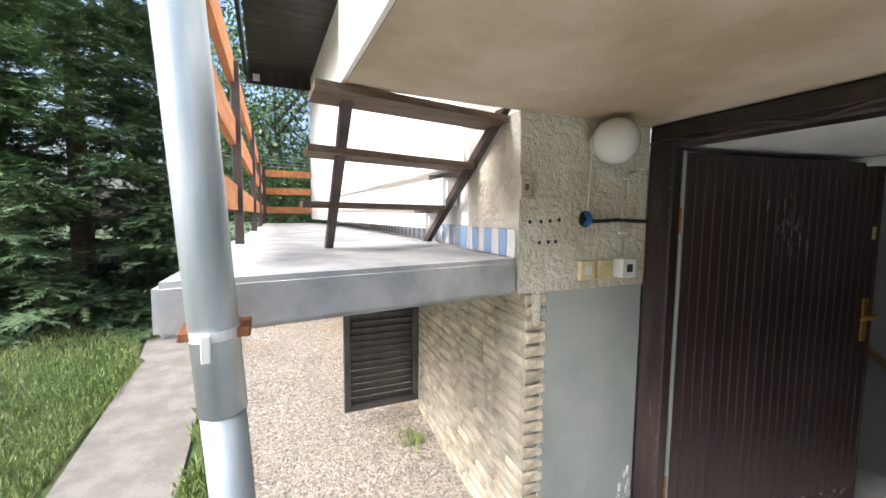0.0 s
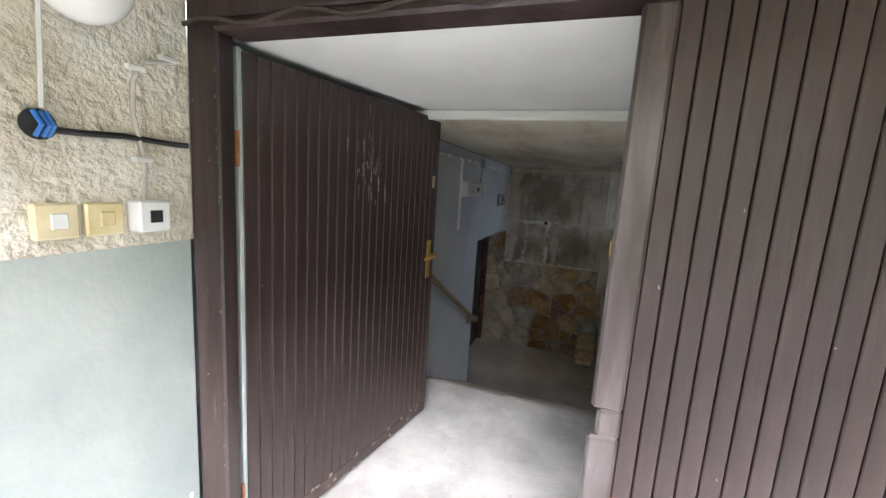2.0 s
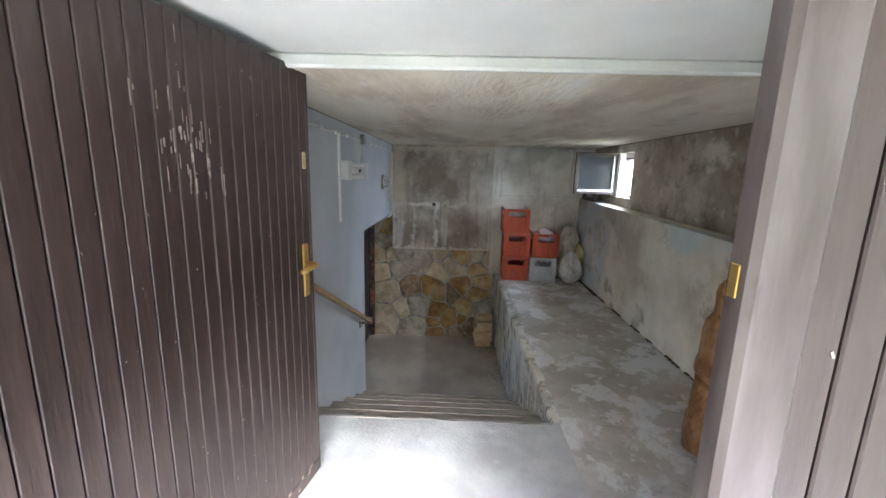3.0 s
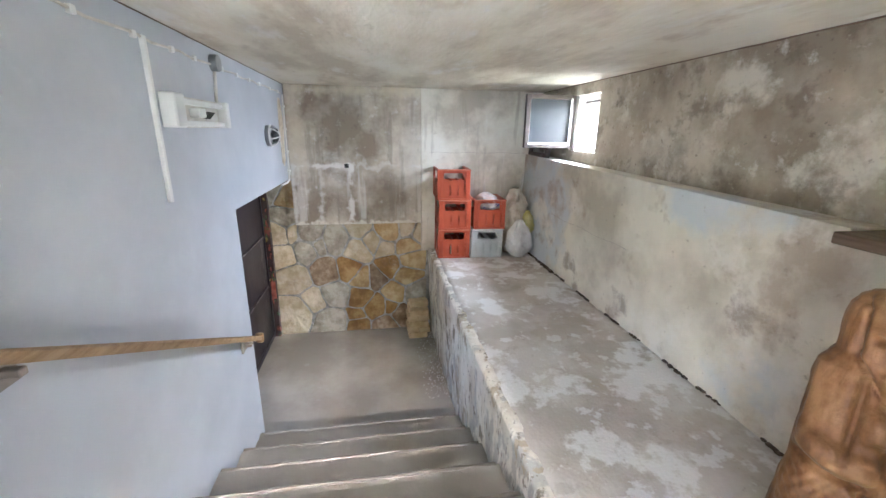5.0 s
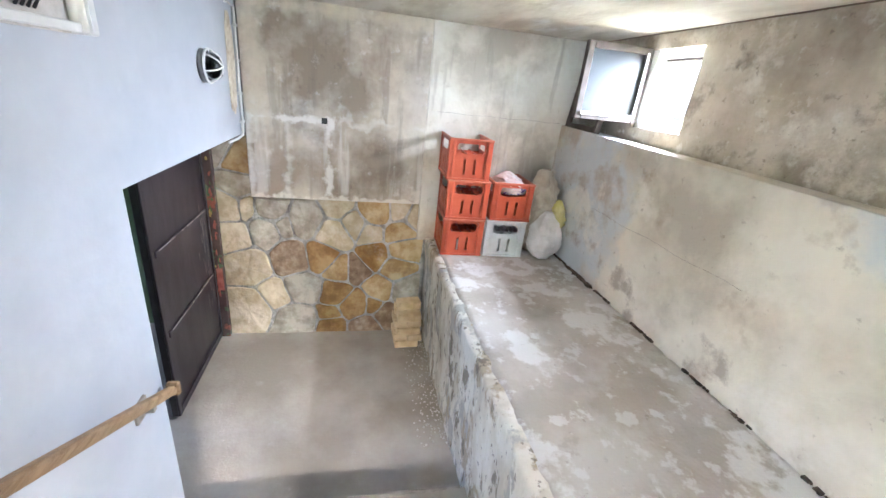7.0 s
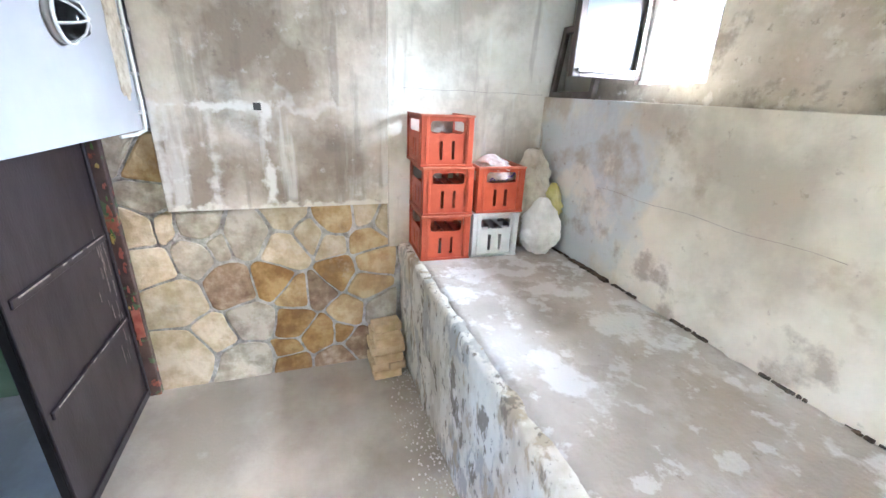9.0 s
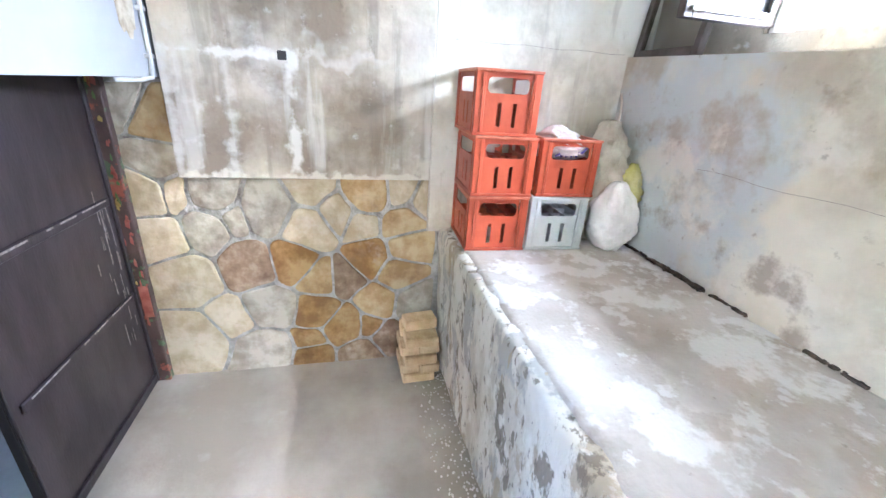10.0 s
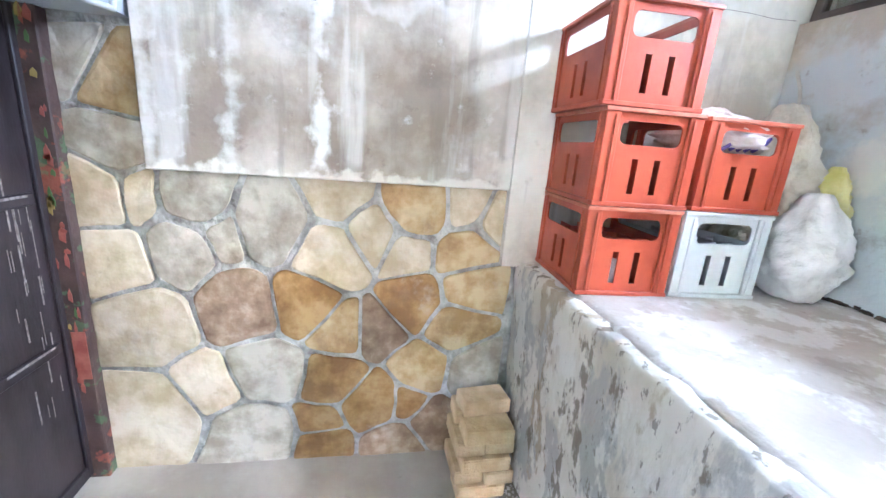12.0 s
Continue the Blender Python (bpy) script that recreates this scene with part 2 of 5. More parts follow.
def stone(name, colours):
    return mat(name, colours, 7, bump=0.5, bump_scale=18, vary=0.14, spots=[((0.17, 0.12, 0.075), 0.4, 5, 0.58), ((0.56, 0.52, 0.45), 0.55, 4, 0.58), ((0.1, 0.07, 0.045), 0.4, 18, 0.62)], spot_soft=0.12)


M["stone_pale"] = stone("stone_pale", [(0.41, 0.33, 0.21), (0.51, 0.425, 0.295), (0.6, 0.525, 0.4)])
M["stone_grey"] = stone("stone_grey", [(0.24, 0.21, 0.16), (0.34, 0.3, 0.24), (0.46, 0.42, 0.35)])
M["stone_ochre"] = stone("stone_ochre", [(0.28, 0.175, 0.07), (0.38, 0.26, 0.12), (0.48, 0.37, 0.21)])
M["stone_deep"] = stone("stone_deep", [(0.2, 0.105, 0.03), (0.29, 0.165, 0.055), (0.38, 0.25, 0.1)])
M["stone_brown"] = stone("stone_brown", [(0.17, 0.105, 0.06), (0.27, 0.185, 0.115), (0.4, 0.31, 0.22)])
M["mortar"] = mat("mortar", [(0.22, 0.21, 0.19), (0.33, 0.32, 0.3), (0.46, 0.45, 0.43)], 9, bump=0.9, bump_scale=40, spots=[((0.1, 0.085, 0.07), 0.6, 16, 0.6), ((0.56, 0.56, 0.55), 0.5, 7, 0.58)], spot_soft=0.08)
M["cream_mortar"] = mat("cream_mortar", [(0.4, 0.35, 0.27), (0.52, 0.47, 0.38), (0.6, 0.56, 0.48)], 9, bump=0.8, bump_scale=40)
M["split_stone"] = mat("split_stone", [(0.42, 0.35, 0.25), (0.59, 0.53, 0.41), (0.7, 0.65, 0.55)], 9, bump=0.7, bump_scale=25, vary=0.18)
M["brick"] = mat("brick", [(0.45, 0.32, 0.17), (0.58, 0.44, 0.26)], 10, bump=0.4, vary=0.15)
M["white_paint"] = mat("white_paint", [(0.76, 0.74, 0.7), (0.82, 0.8, 0.77)], 2, bump=0.05)
M["slab"] = mat("slab", [(0.34, 0.36, 0.36), (0.46, 0.47, 0.46), (0.56, 0.55, 0.52)], 4, bump=0.15,
                spots=[((0.62, 0.58, 0.5), 0.5)], spot_scale=3, spot_at=0.6)
M["slab_top"] = mat("slab_top", [(0.6, 0.55, 0.5), (0.72, 0.69, 0.66)], 3, bump=0.1, rough=0.6)
M["zinc"] = mat("zinc", [(0.4, 0.46, 0.49), (0.58, 0.63, 0.66)], 3, rough=0.4, metal=0.45, bump=0.05, bump_scale=9, stretch=(3, 3, 0.5))
M["orange_wood"] = mat("orange_wood", [(0.42, 0.17, 0.06), (0.55, 0.25, 0.1)], 6, bump=0.15, stretch=(4, 0.5, 4))
M["dark_steel"] = mat("dark_steel", [(0.035, 0.024, 0.02), (0.07, 0.05, 0.045)], 9, rough=0.5, bump=0.1)
M["shutter_paint"] = mat("shutter_paint", [(0.05, 0.05, 0.05), (0.09, 0.085, 0.085)], 5, rough=0.6, bump=0.1)
M["ground"] = mat("ground", [(0.05, 0.075, 0.02), (0.09, 0.13, 0.035), (0.14, 0.16, 0.06)], 2.5, bump=0.6, bump_scale=50,
                  spots=[((0.26, 0.21, 0.12), 0.7)], spot_scale=1.2, spot_at=0.6)
M["gravel"] = mat("gravel", [(0.3, 0.25, 0.19), (0.48, 0.415, 0.33), (0.66, 0.6, 0.51)], 38, bump=1.0, bump_scale=55, spots=[((0.5, 0.38, 0.22), 0.7, 1.3, 0.52), ((0.28, 0.23, 0.17), 0.6, 3.5, 0.58)])
M["path"] = mat("path", [(0.26, 0.24, 0.2), (0.36, 0.33, 0.285)], 5, bump=0.25, spots=[((0.28, 0.25, 0.2), 0.5)], spot_scale=3)
M["green_room"] = mat("green_room", [(0.12, 0.16, 0.08), (0.2, 0.25, 0.14)], 2, bump=0.1)


M["crate_red"] = mat("crate_red", [(0.36, 0.052, 0.02), (0.46, 0.085, 0.034)], 6, rough=0.45, bump=0.05, vary=0.16, spots=[((0.56, 0.2, 0.11), 0.35)], spot_scale=6, spot_at=0.64)
M["crate_rim"] = mat("crate_rim", [(0.42, 0.1, 0.05), (0.52, 0.17, 0.1)], 14, rough=0.5, bump=0.05)
M["crate_grey"] = mat("crate_grey", [(0.5, 0.54, 0.56), (0.6, 0.63, 0.65)], 6, rough=0.45, bump=0.05)
M["rail_wood"] = mat("rail_wood", [(0.24, 0.15, 0.07), (0.36, 0.24, 0.13)], 8, rough=0.55, bump=0.2, stretch=(0.6, 6, 6))
M["old_wood"] = mat("old_wood", [(0.1, 0.065, 0.04), (0.17, 0.115, 0.075)], 8, rough=0.7, bump=0.3, stretch=(0.6, 6, 6))
M["carved_wood"] = mat("carved_wood", [(0.11, 0.048, 0.014), (0.2, 0.092, 0.028), (0.3, 0.16, 0.065)], 6, rough=0.5, bump=0.2, bump_scale=40, stretch=(1.6, 1.6, 1))
M["white_plastic"] = mat("white_plastic", [(0.7, 0.7, 0.68), (0.78, 0.78, 0.76)], 5, rough=0.4, bump=0.03)
M["cream_plastic"] = mat("cream_plastic", [(0.6, 0.5, 0.26), (0.7, 0.62, 0.4)], 9, rough=0.4, bump=0.03)
M["black_rubber"] = mat("black_rubber", [(0.015, 0.015, 0.016), (0.03, 0.03, 0.03)], 9, rough=0.6, bump=0.05)
M["blue_plastic"] = mat("blue_plastic", [(0.03, 0.14, 0.45), (0.06, 0.2, 0.55)], 9, rough=0.4, bump=0.03)
M["grey_metal"] = mat("grey_metal", [(0.25, 0.25, 0.25), (0.36, 0.36, 0.36)], 9, rough=0.45, metal=0.6, bump=0.05)
M["brass"] = mat("brass", [(0.6, 0.4, 0.1), (0.72, 0.5, 0.16)], 9, rough=0.3, metal=0.9, bump=0.02)
M["rust"] = mat("rust", [(0.22, 0.08, 0.03), (0.36, 0.15, 0.06)], 20, bump=0.4)
M["old_rust"] = mat("old_rust", [(0.07, 0.035, 0.02), (0.16, 0.075, 0.035)], 14, bump=0.3)
M["opal"] = mat("opal", [(0.74, 0.73, 0.7), (0.8, 0.79, 0.77)], 4, rough=0.25, bump=0.0)
M["bag_white"] = mat("bag_white", [(0.68, 0.67, 0.65), (0.8, 0.79, 0.78)], 9, rough=0.4, bump=0.5, bump_scale=30)
M["bag_pink"] = mat("bag_pink", [(0.62, 0.5, 0.48), (0.78, 0.75, 0.74)], 14, rough=0.4, bump=0.6, bump_scale=30, spots=[((0.3, 0.26, 0.4), 0.7)], spot_scale=18, spot_at=0.63)
M["bag_clear"] = mat("bag_clear", [(0.6, 0.55, 0.45), (0.72, 0.68, 0.59)], 9, rough=0.25, bump=0.6, bump_scale=30)
bc = M["bag_clear"].node_tree.nodes["Principled BSDF"]
bc.inputs["Transmission Weight"].default_value, bc.inputs["IOR"].default_value = 0.15, 1.1
M["bag_yellow"] = mat("bag_yellow", [(0.55, 0.5, 0.14), (0.66, 0.62, 0.3)], 9, rough=0.4, bump=0.4, bump_scale=30)
M["tile_white"] = mat("tile_white", [(0.72, 0.73, 0.72), (0.78, 0.78, 0.77)], 6, rough=0.25, bump=0.02)
M["tile_blue"] = mat("tile_blue", [(0.28, 0.42, 0.66), (0.34, 0.48, 0.7)], 6, rough=0.25, bump=0.02)
M["steel_door"] = mat("steel_door", [(0.024, 0.017, 0.018), (0.045, 0.034, 0.036)], 5, rough=0.45, bump=0.08, spots=[((0.2, 0.19, 0.19), 0.5)], spot_scale=6, spot_at=0.68, stretch=(2, 2, 0.5))
M["red_frame"] = mat("red_frame", [(0.06, 0.035, 0.03), (0.1, 0.06, 0.05)], 8, rough=0.6, bump=0.2, spots=[((0.34, 0.09, 0.05), 0.8), ((0.1, 0.22, 0.09), 0.5)], spot_scale=7, spot_at=0.57, spot_soft=0.03)
M["flake_red"] = mat("flake_red", [(0.3, 0.075, 0.05), (0.4, 0.13, 0.09)], 20, rough=0.6, bump=0.2)
M["flake_ochre"] = mat("flake_ochre", [(0.4, 0.28, 0.06), (0.5, 0.38, 0.14)], 20, rough=0.6, bump=0.2)
M["window_paint"] = mat("window_paint", [(0.06, 0.045, 0.035), (0.11, 0.085, 0.07)], 9, rough=0.6, bump=0.2)
M["leaf_needle"] = mat("leaf_needle", [(0.07, 0.13, 0.055), (0.19, 0.27, 0.12)], 2.5, rough=0.6, bump=0)
M["leaf_tree"] = mat("leaf_tree", [(0.06, 0.12, 0.03), (0.14, 0.22, 0.07)], 1.5, rough=0.55, bump=0)
M["grass_blade"] = mat("grass_blade", [(0.2, 0.29, 0.075), (0.34, 0.4, 0.16)], 1.2, rough=0.6, bump=0, spots=[((0.36, 0.3, 0.15), 0.8)], spot_scale=1.1, spot_at=0.62)
M["bark"] = mat("bark", [(0.06, 0.045, 0.035), (0.12, 0.09, 0.07)], 8, bump=0.6)
M["paper"] = mat("paper", [(0.72, 0.7, 0.66), (0.78, 0.77, 0.74)], 9, bump=0.1)
M["stripe"] = mat("stripe", [(0.12, 0.1, 0.4), (0.2, 0.16, 0.5)], 9, bump=0.2)
M["whitewash"] = mat("whitewash", [(0.62, 0.62, 0.61), (0.76, 0.76, 0.76)], 14, bump=0.15, bump_scale=30)
M["step_edge"] = mat("step_edge", [(0.26, 0.228, 0.185), (0.37, 0.33, 0.28)], 9, bump=0.2, bump_scale=40)
# near-black bits: rubble and the shade of the crack it lies in
M["crack_dark"] = mat("crack_dark", [(0.03, 0.022, 0.016), (0.07, 0.05, 0.036), (0.14, 0.1, 0.07)], 30, bump=0.3)
M["scuff"] = mat("scuff", [(0.18, 0.15, 0.13), (0.36, 0.32, 0.29)], 60, bump=0.1)
M["chips"] = mat("chips", [(0.5, 0.47, 0.42), (0.68, 0.65, 0.6)], 9, bump=0.2)
M["pebbles"] = mat("pebbles", [(0.34, 0.29, 0.24), (0.5, 0.45, 0.39)], 1.3, bump=0, islands=0.35)


def glass(name, tint, rough):
    m = bpy.data.materials.new(name)
    m.use_nodes = True
    b = m.node_tree.nodes["Principled BSDF"]
    b.inputs["Base Color"].default_value = (*tint, 1)
    b.inputs["Roughness"].default_value = rough
    b.inputs["Transmission Weight"].default_value = 1.0
    b.inputs["IOR"].default_value = 1.45
    return m


M["frosted"] = glass("frosted", (0.46, 0.53, 0.58), 0.3)
M["clear_glass"] = glass("clear_glass", (0.93, 0.95, 0.94), 0.03)
M["lamp_glass"] = glass("lamp_glass", (0.9, 0.92, 0.92), 0.2)


# ---- building helpers ----
def box(bm, x0, x1, y0, y1, z0, z1, bevel=0.0):
    vs = [bm.verts.new((x, y, z)) for x in (x0, x1) for y in (y0, y1) for z in (z0, z1)]
    fs = [bm.faces.new([vs[i] for i in q]) for q in ((0, 1, 3, 2), (4, 6, 7, 5), (0, 4, 5, 1), (2, 3, 7, 6), (0, 2, 6, 4), (1, 5, 7, 3))]
    if bevel:
        es = list({e for f in fs for e in f.edges})
        bmesh.ops.bevel(bm, geom=es, offset=bevel, segments=1, affect="EDGES")
    return vs


def boxes(*rows, bevel=0.0):
    bm = bmesh.new()
    for r in rows:
        box(bm, *r, bevel=bevel)
    return bm


def mesh_of(name, bm, material):
    me = bpy.data.meshes.new(name)
    bmesh.ops.recalc_face_normals(bm, faces=bm.faces)
    bm.to_mesh(me)
    bm.free()
    me.materials.append(material)
    return me


def part(name, bm, material, parent=None, label=""):
    ob = new(name, mesh_of(name, bm, material))
    ob.parent = parent
    return tagged(ob, label) if label else ob


def setting(name, bm, material, label, category):
    return tagged(part(name, bm, material), label, category, kind="structure")


def thing(name, label, category, m=None, group=""):
    ob = new(name)
    ob.empty_display_size = 0.05
    if m is not None:
        ob.matrix_basis = m
    return tagged(ob, label, category, group)


def smooth(ob):
    for p in ob.data.polygons:
        p.use_smooth = True
    return ob


def tube(bm, points, r, sides=10, r_end=None):
    rings = []
    pts = [Vector(p) for p in points]
    for i, p in enumerate(pts):
        d = (pts[min(i + 1, len(pts) - 1)] - pts[max(i - 1, 0)]).normalized()
        u = d.orthogonal().normalized() if i == 0 else (u - d * u.dot(d)).normalized()
        v = d.cross(u)
        k = r if r_end is None else r + (r_end - r) * i / (len(pts) - 1)
        rings.append([bm.verts.new(p + k * (math.cos(a) * u + math.sin(a) * v)) for a in [2 * math.pi * j / sides for j in range(sides)]])
    for a, b in zip(rings, rings[1:]):
        for j in range(sides):
            bm.faces.new((a[j], a[(j + 1) % sides], b[(j + 1) % sides], b[j]))
    bm.faces.new(rings[0][::-1])
    bm.faces.new(rings[-1])
    return bm


def prism(bm, points, z0, z1):
    """An upright prism over a plan polygon."""
    lo = [bm.verts.new((x, y, z0)) for x, y in points]
    hi = [bm.verts.new((x, y, z1)) for x, y in points]
    bm.faces.new(lo[::-1])
    bm.faces.new(hi)
    for k in range(len(points)):
        q = (k + 1) % len(points)
        bm.faces.new((lo[k], lo[q], hi[q], hi[k]))
    return bm


def rough_block(x0, x1, y0, y1, z0, z1, step=0.06, amount=0.012, scale=5.0):
    """A block of grid faces whose skin is uneven; corners crumble."""
    bm = bmesh.new()
    n = [max(1, round((b - a) / step)) for a, b in ((x0, x1), (y0, y1), (z0, z1))]
    made = {}

    def vert(i, j, k):
        if (i, j, k) not in made:
            p = Vector((x0 + (x1 - x0) * i / n[0], y0 + (y1 - y0) * j / n[1], z0 + (z1 - z0) * k / n[2]))
            c = Vector((p.x, p.y, p.z)) * scale
            d = noise.noise_vector(c) * amount + noise.noise_vector(c * 3.1) * amount * 0.5
            ends = (i in (0, n[0])) + (j in (0, n[1])) + (k in (0, n[2]))
            if ends >= 2:
                mid = Vector(((x0 + x1) / 2, (y0 + y1) / 2, (z0 + z1) / 2))
                v = Vector([(1 if a < 0 else -1) * (g in (0, m)) for a, g, m in zip(p - mid, (i, j, k), n)])
                d += v * amount * (0.5 + abs(noise.noise(c * 1.7)) * 2.2)
            made[i, j, k] = bm.verts.new(p + d)
        return made[i, j, k]

    for a, b, c in ((0, 1, 2), (1, 2, 0), (2, 0, 1)):
        for e in (0, n[c]):
            for i in range(n[a]):
                for j in range(n[b]):
                    q = []
                    for u, v in ((i, j), (i + 1, j), (i + 1, j + 1), (i, j + 1)):
                        key = [0, 0, 0]
                        key[a], key[b], key[c] = u, v, e
                        q.append(vert(*key))
                    bm.faces.new(q)
    return bm


# ---- the cellar's shell ----
STEP0, GOING, RISE, FLOOR = 2.965, 0.31, 0.1567, -0.94
g = bmesh.new()
gx, gy = (-80, -6, 1.46, 6.9, 80), (-80, -1.8, 3.55, 20, 80)
gv = {(a, b): g.verts.new((a, b, -0.02)) for a in gx for b in gy}
for a0, a1 in zip(gx, gx[1:]):
    for b0, b1 in zip(gy, gy[1:]):
        if not (a0 == 1.46 and b0 == -1.8):
            g.faces.new((gv[a0, b0], gv[a1, b0], gv[a1, b1], gv[a0, b1]))
setting("ground", g, M["ground"], "patchy lawn of grass around the house", "ground")
setting("floor_flaking", boxes((1.7, STEP0, -1.3, -0.28, -0.3, 0.0)), M["bench_top"], "flaking whitewashed concrete floor beside the wall", "floor")
setting("floor_landing", boxes((-0.1, 1.7, -1.3, 1.145, -0.3, 0.0), (1.7, STEP0, -0.28, 1.145, -0.3, 0.0)), M["concrete"], "pale worn concrete floor of the landing", "floor")
setting("floor_cellar", boxes((4.3, 6.3, -0.3, 1.5, FLOOR - 0.2, FLOOR), (4.3, 6.42, 1.5, 3.5, FLOOR - 0.2, FLOOR - 0.004)), M["cellar_floor"], "grey-brown concrete floor of the cellar", "floor")
smooth(setting("ledge", rough_block(STEP0, 6.186, -1.29, -0.29, FLOOR - 0.1, 0.0, 0.05, 0.01), M["bench_top"], "raised concrete ledge with flaking whitewash", "ledge"))
bf = bmesh.new()
cols = 60
rows_z = [0.0 - 0.97 * k / 22 for k in range(23)]
grid = {}
for a in range(cols + 1):
    for k, zz in enumerate(rows_z):
        x = STEP0 + 0.01 + (6.2 - STEP0) * a / cols
        c = Vector((x * 6, 3.3, zz * 4))
        y = -0.246 - 0.035 * k / 22 + 0.012 * noise.noise(c) + 0.008 * noise.noise(c * 3)
        dz = -0.012 - 0.02 * abs(noise.noise(Vector((x * 9, 7, 0)))) if k == 0 else 0
        grid[a, k] = bf.verts.new((x, y - (0.006 if k == 0 else 0), zz + dz))
for a in range(cols):
    for k in range(22):
        bf.faces.new((grid[a, k], grid[a + 1, k], grid[a + 1, k + 1], grid[a, k + 1]))
lip = [bf.verts.new((grid[a, 0].co.x, -0.31, -0.012)) for a in range(cols + 1)]
for a in range(cols):
    bf.faces.new((lip[a], lip[a + 1], grid[a + 1, 0], grid[a, 0]))
smooth(setting("ledge_face", bf, M["bench_face"], "flaking whitewashed side of the concrete ledge", "ledge"))
for k in range(0, 6):
    x1, z1 = STEP0 + GOING * k, -RISE * k
    if k:
        st_ob = setting("step", rough_block(x1 - GOING - 0.03, x1 - 0.012, -0.27, 1.112, z1 - 0.2, z1, 0.045, 0.0035, 8), M["cellar_floor"], "worn concrete step with a pale rounded edge", "step")
    nb = bmesh.new()
    tube(nb, [(x1 - 0.013 + 0.005 * noise.noise(Vector((q * 0.35, k * 5.0, 0))), -0.24 + 1.345 * q / 36, z1 - 0.012 + 0.004 * noise.noise(Vector((q * 0.5, k * 3.0, 9)))) for q in range(37)], 0.0145, 8)
    smooth(setting("step_edge", nb, M["step_edge"], "pale worn rounded step edge", "step"))
setting("wall_left", boxes((1.5, 4.6, 1.11, 1.49, -1.3, 1.64), (4.6, 6.22, 1.11, 1.49, 0.737, 1.6)), M["blue_wall"], "bluish whitewashed plaster wall", "wall")
lw = bmesh.new()
for x0, x1, drop in ((1.5, 3.15, 0.055), (3.15, 6.4, 0.0)):
    za, zb = 0.989 - 0.0245 * (6.15 - x0) - drop, 0.989 - 0.0245 * (6.15 - x1) - drop
    vs = box(lw, x0, x1, -1.75, -1.27, -1.3, za)
    for v in vs:
        if v.co.z > 0 and v.co.x > x0 + 0.01:
            v.co.z = zb
setting("wall_right_low", lw, M["low_wall"], "peeling pale blue and cream plaster wall", "wall")
WX0, WX1, WZ0, WZ1 = 5.09, 5.53, 1.06, 1.512
setting("wall_right_high", boxes((1.5, WX0, -1.72, -1.42, 0.8, 1.7), (WX1, 6.4, -1.72, -1.42, 0.8, 1.7), (WX0, WX1, -1.72, -1.42, 0.8, WZ0), (WX0, WX1, -1.72, -1.42, WZ1, 1.7)),
        M["mould_wall"], "stained mouldy plaster wall above a ledge", "wall")
setting("wall_end", boxes((6.18, 6.222, -0.17, 1.097, 0.278, 1.6), bevel=0.004), M["end_wall"], "mould-stained plaster end wall with white streaks", "wall")
setting("wall_end_pale", boxes((6.183, 6.224, -1.42, -0.172, -0.03, 1.6), bevel=0.004), M["end_wall_pale"], "cream plaster end wall behind the crates", "wall")
wall_stone = setting("wall_stone", boxes((6.222, 6.6, -1.5, 1.52, -1.3, 1.7)), M["mortar"], "rubble stone wall with grey mortar joints", "wall")
setting("ceiling", boxes((2.47, 6.6, -1.5, 1.3, 1.6, 1.9)), M["ceiling"], "stained unpainted concrete ceiling", "ceiling")
setting("ceiling_porch", boxes((1.5, 2.47, -1.5, 1.3, 1.64, 1.9), (2.445, 2.475, -1.42, 1.11, 1.596, 1.64), bevel=0.008), M["white_soffit"], "smooth white ceiling strip behind the door", "ceiling")
# The far wall's gap is an invented opening to light the room.
setting("wall_side_room", boxes((4.2, 4.4, 1.49, 3.6, -1.3, 1.7), (4.2, 5.35, 3.4, 3.6, -1.3, 1.7), (5.9, 6.6, 3.4, 3.6, -1.3, 1.7), (5.35, 5.9, 3.4, 3.6, -1.3, 0.3), (5.35, 5.9, 3.4, 3.6, 1.4, 1.7), (6.41, 6.6, 1.52, 3.4, -1.3, 1.7), (4.4, 5.0, 2.6, 3.4, -1.3, -0.75)), M["green_room"], "dark green walls of a side room", "wall")
setting("ceiling_side_room", boxes((4.2, 6.6, 1.49, 3.6, 1.5, 1.7)), M["ceiling"], "unpainted ceiling of the side room", "ceiling")

# Dark bits stand for the shade in a crack as well as its rubble.
db = bmesh.new()
rd = random.Random(9)
for k in range(150):
    if noise.noise(Vector((k * 0.13, 2.0, 0))) < 0.02:
        continue
    for q in range(3):
        x = 2.2 + 3.95 * (k + q / 3) / 150 + rd.uniform(-0.012, 0.012)
        w, h = rd.uniform(0.004, 0.02), rd.uniform(0.003, 0.009)
        box(db, x, x + rd.uniform(0.006, 0.022), -1.272, -1.27 + w, -0.004, h)
for k in range(170):
    x = 5.26 + abs(rd.gauss(0, 0.17))
    y, w, h = -1.27 + abs(rd.gauss(0, 0.014)), rd.uniform(0.004, 0.014), rd.uniform(0.004, 0.016)
    box(db, x, x + rd.uniform(0.006, 0.022), y, y + w, -0.004, h)
tagged(part("crack_rubble", db, M["crack_dark"]), "dark bits for a shaded crack with rubble along the ledge", "debris", kind="stuff")

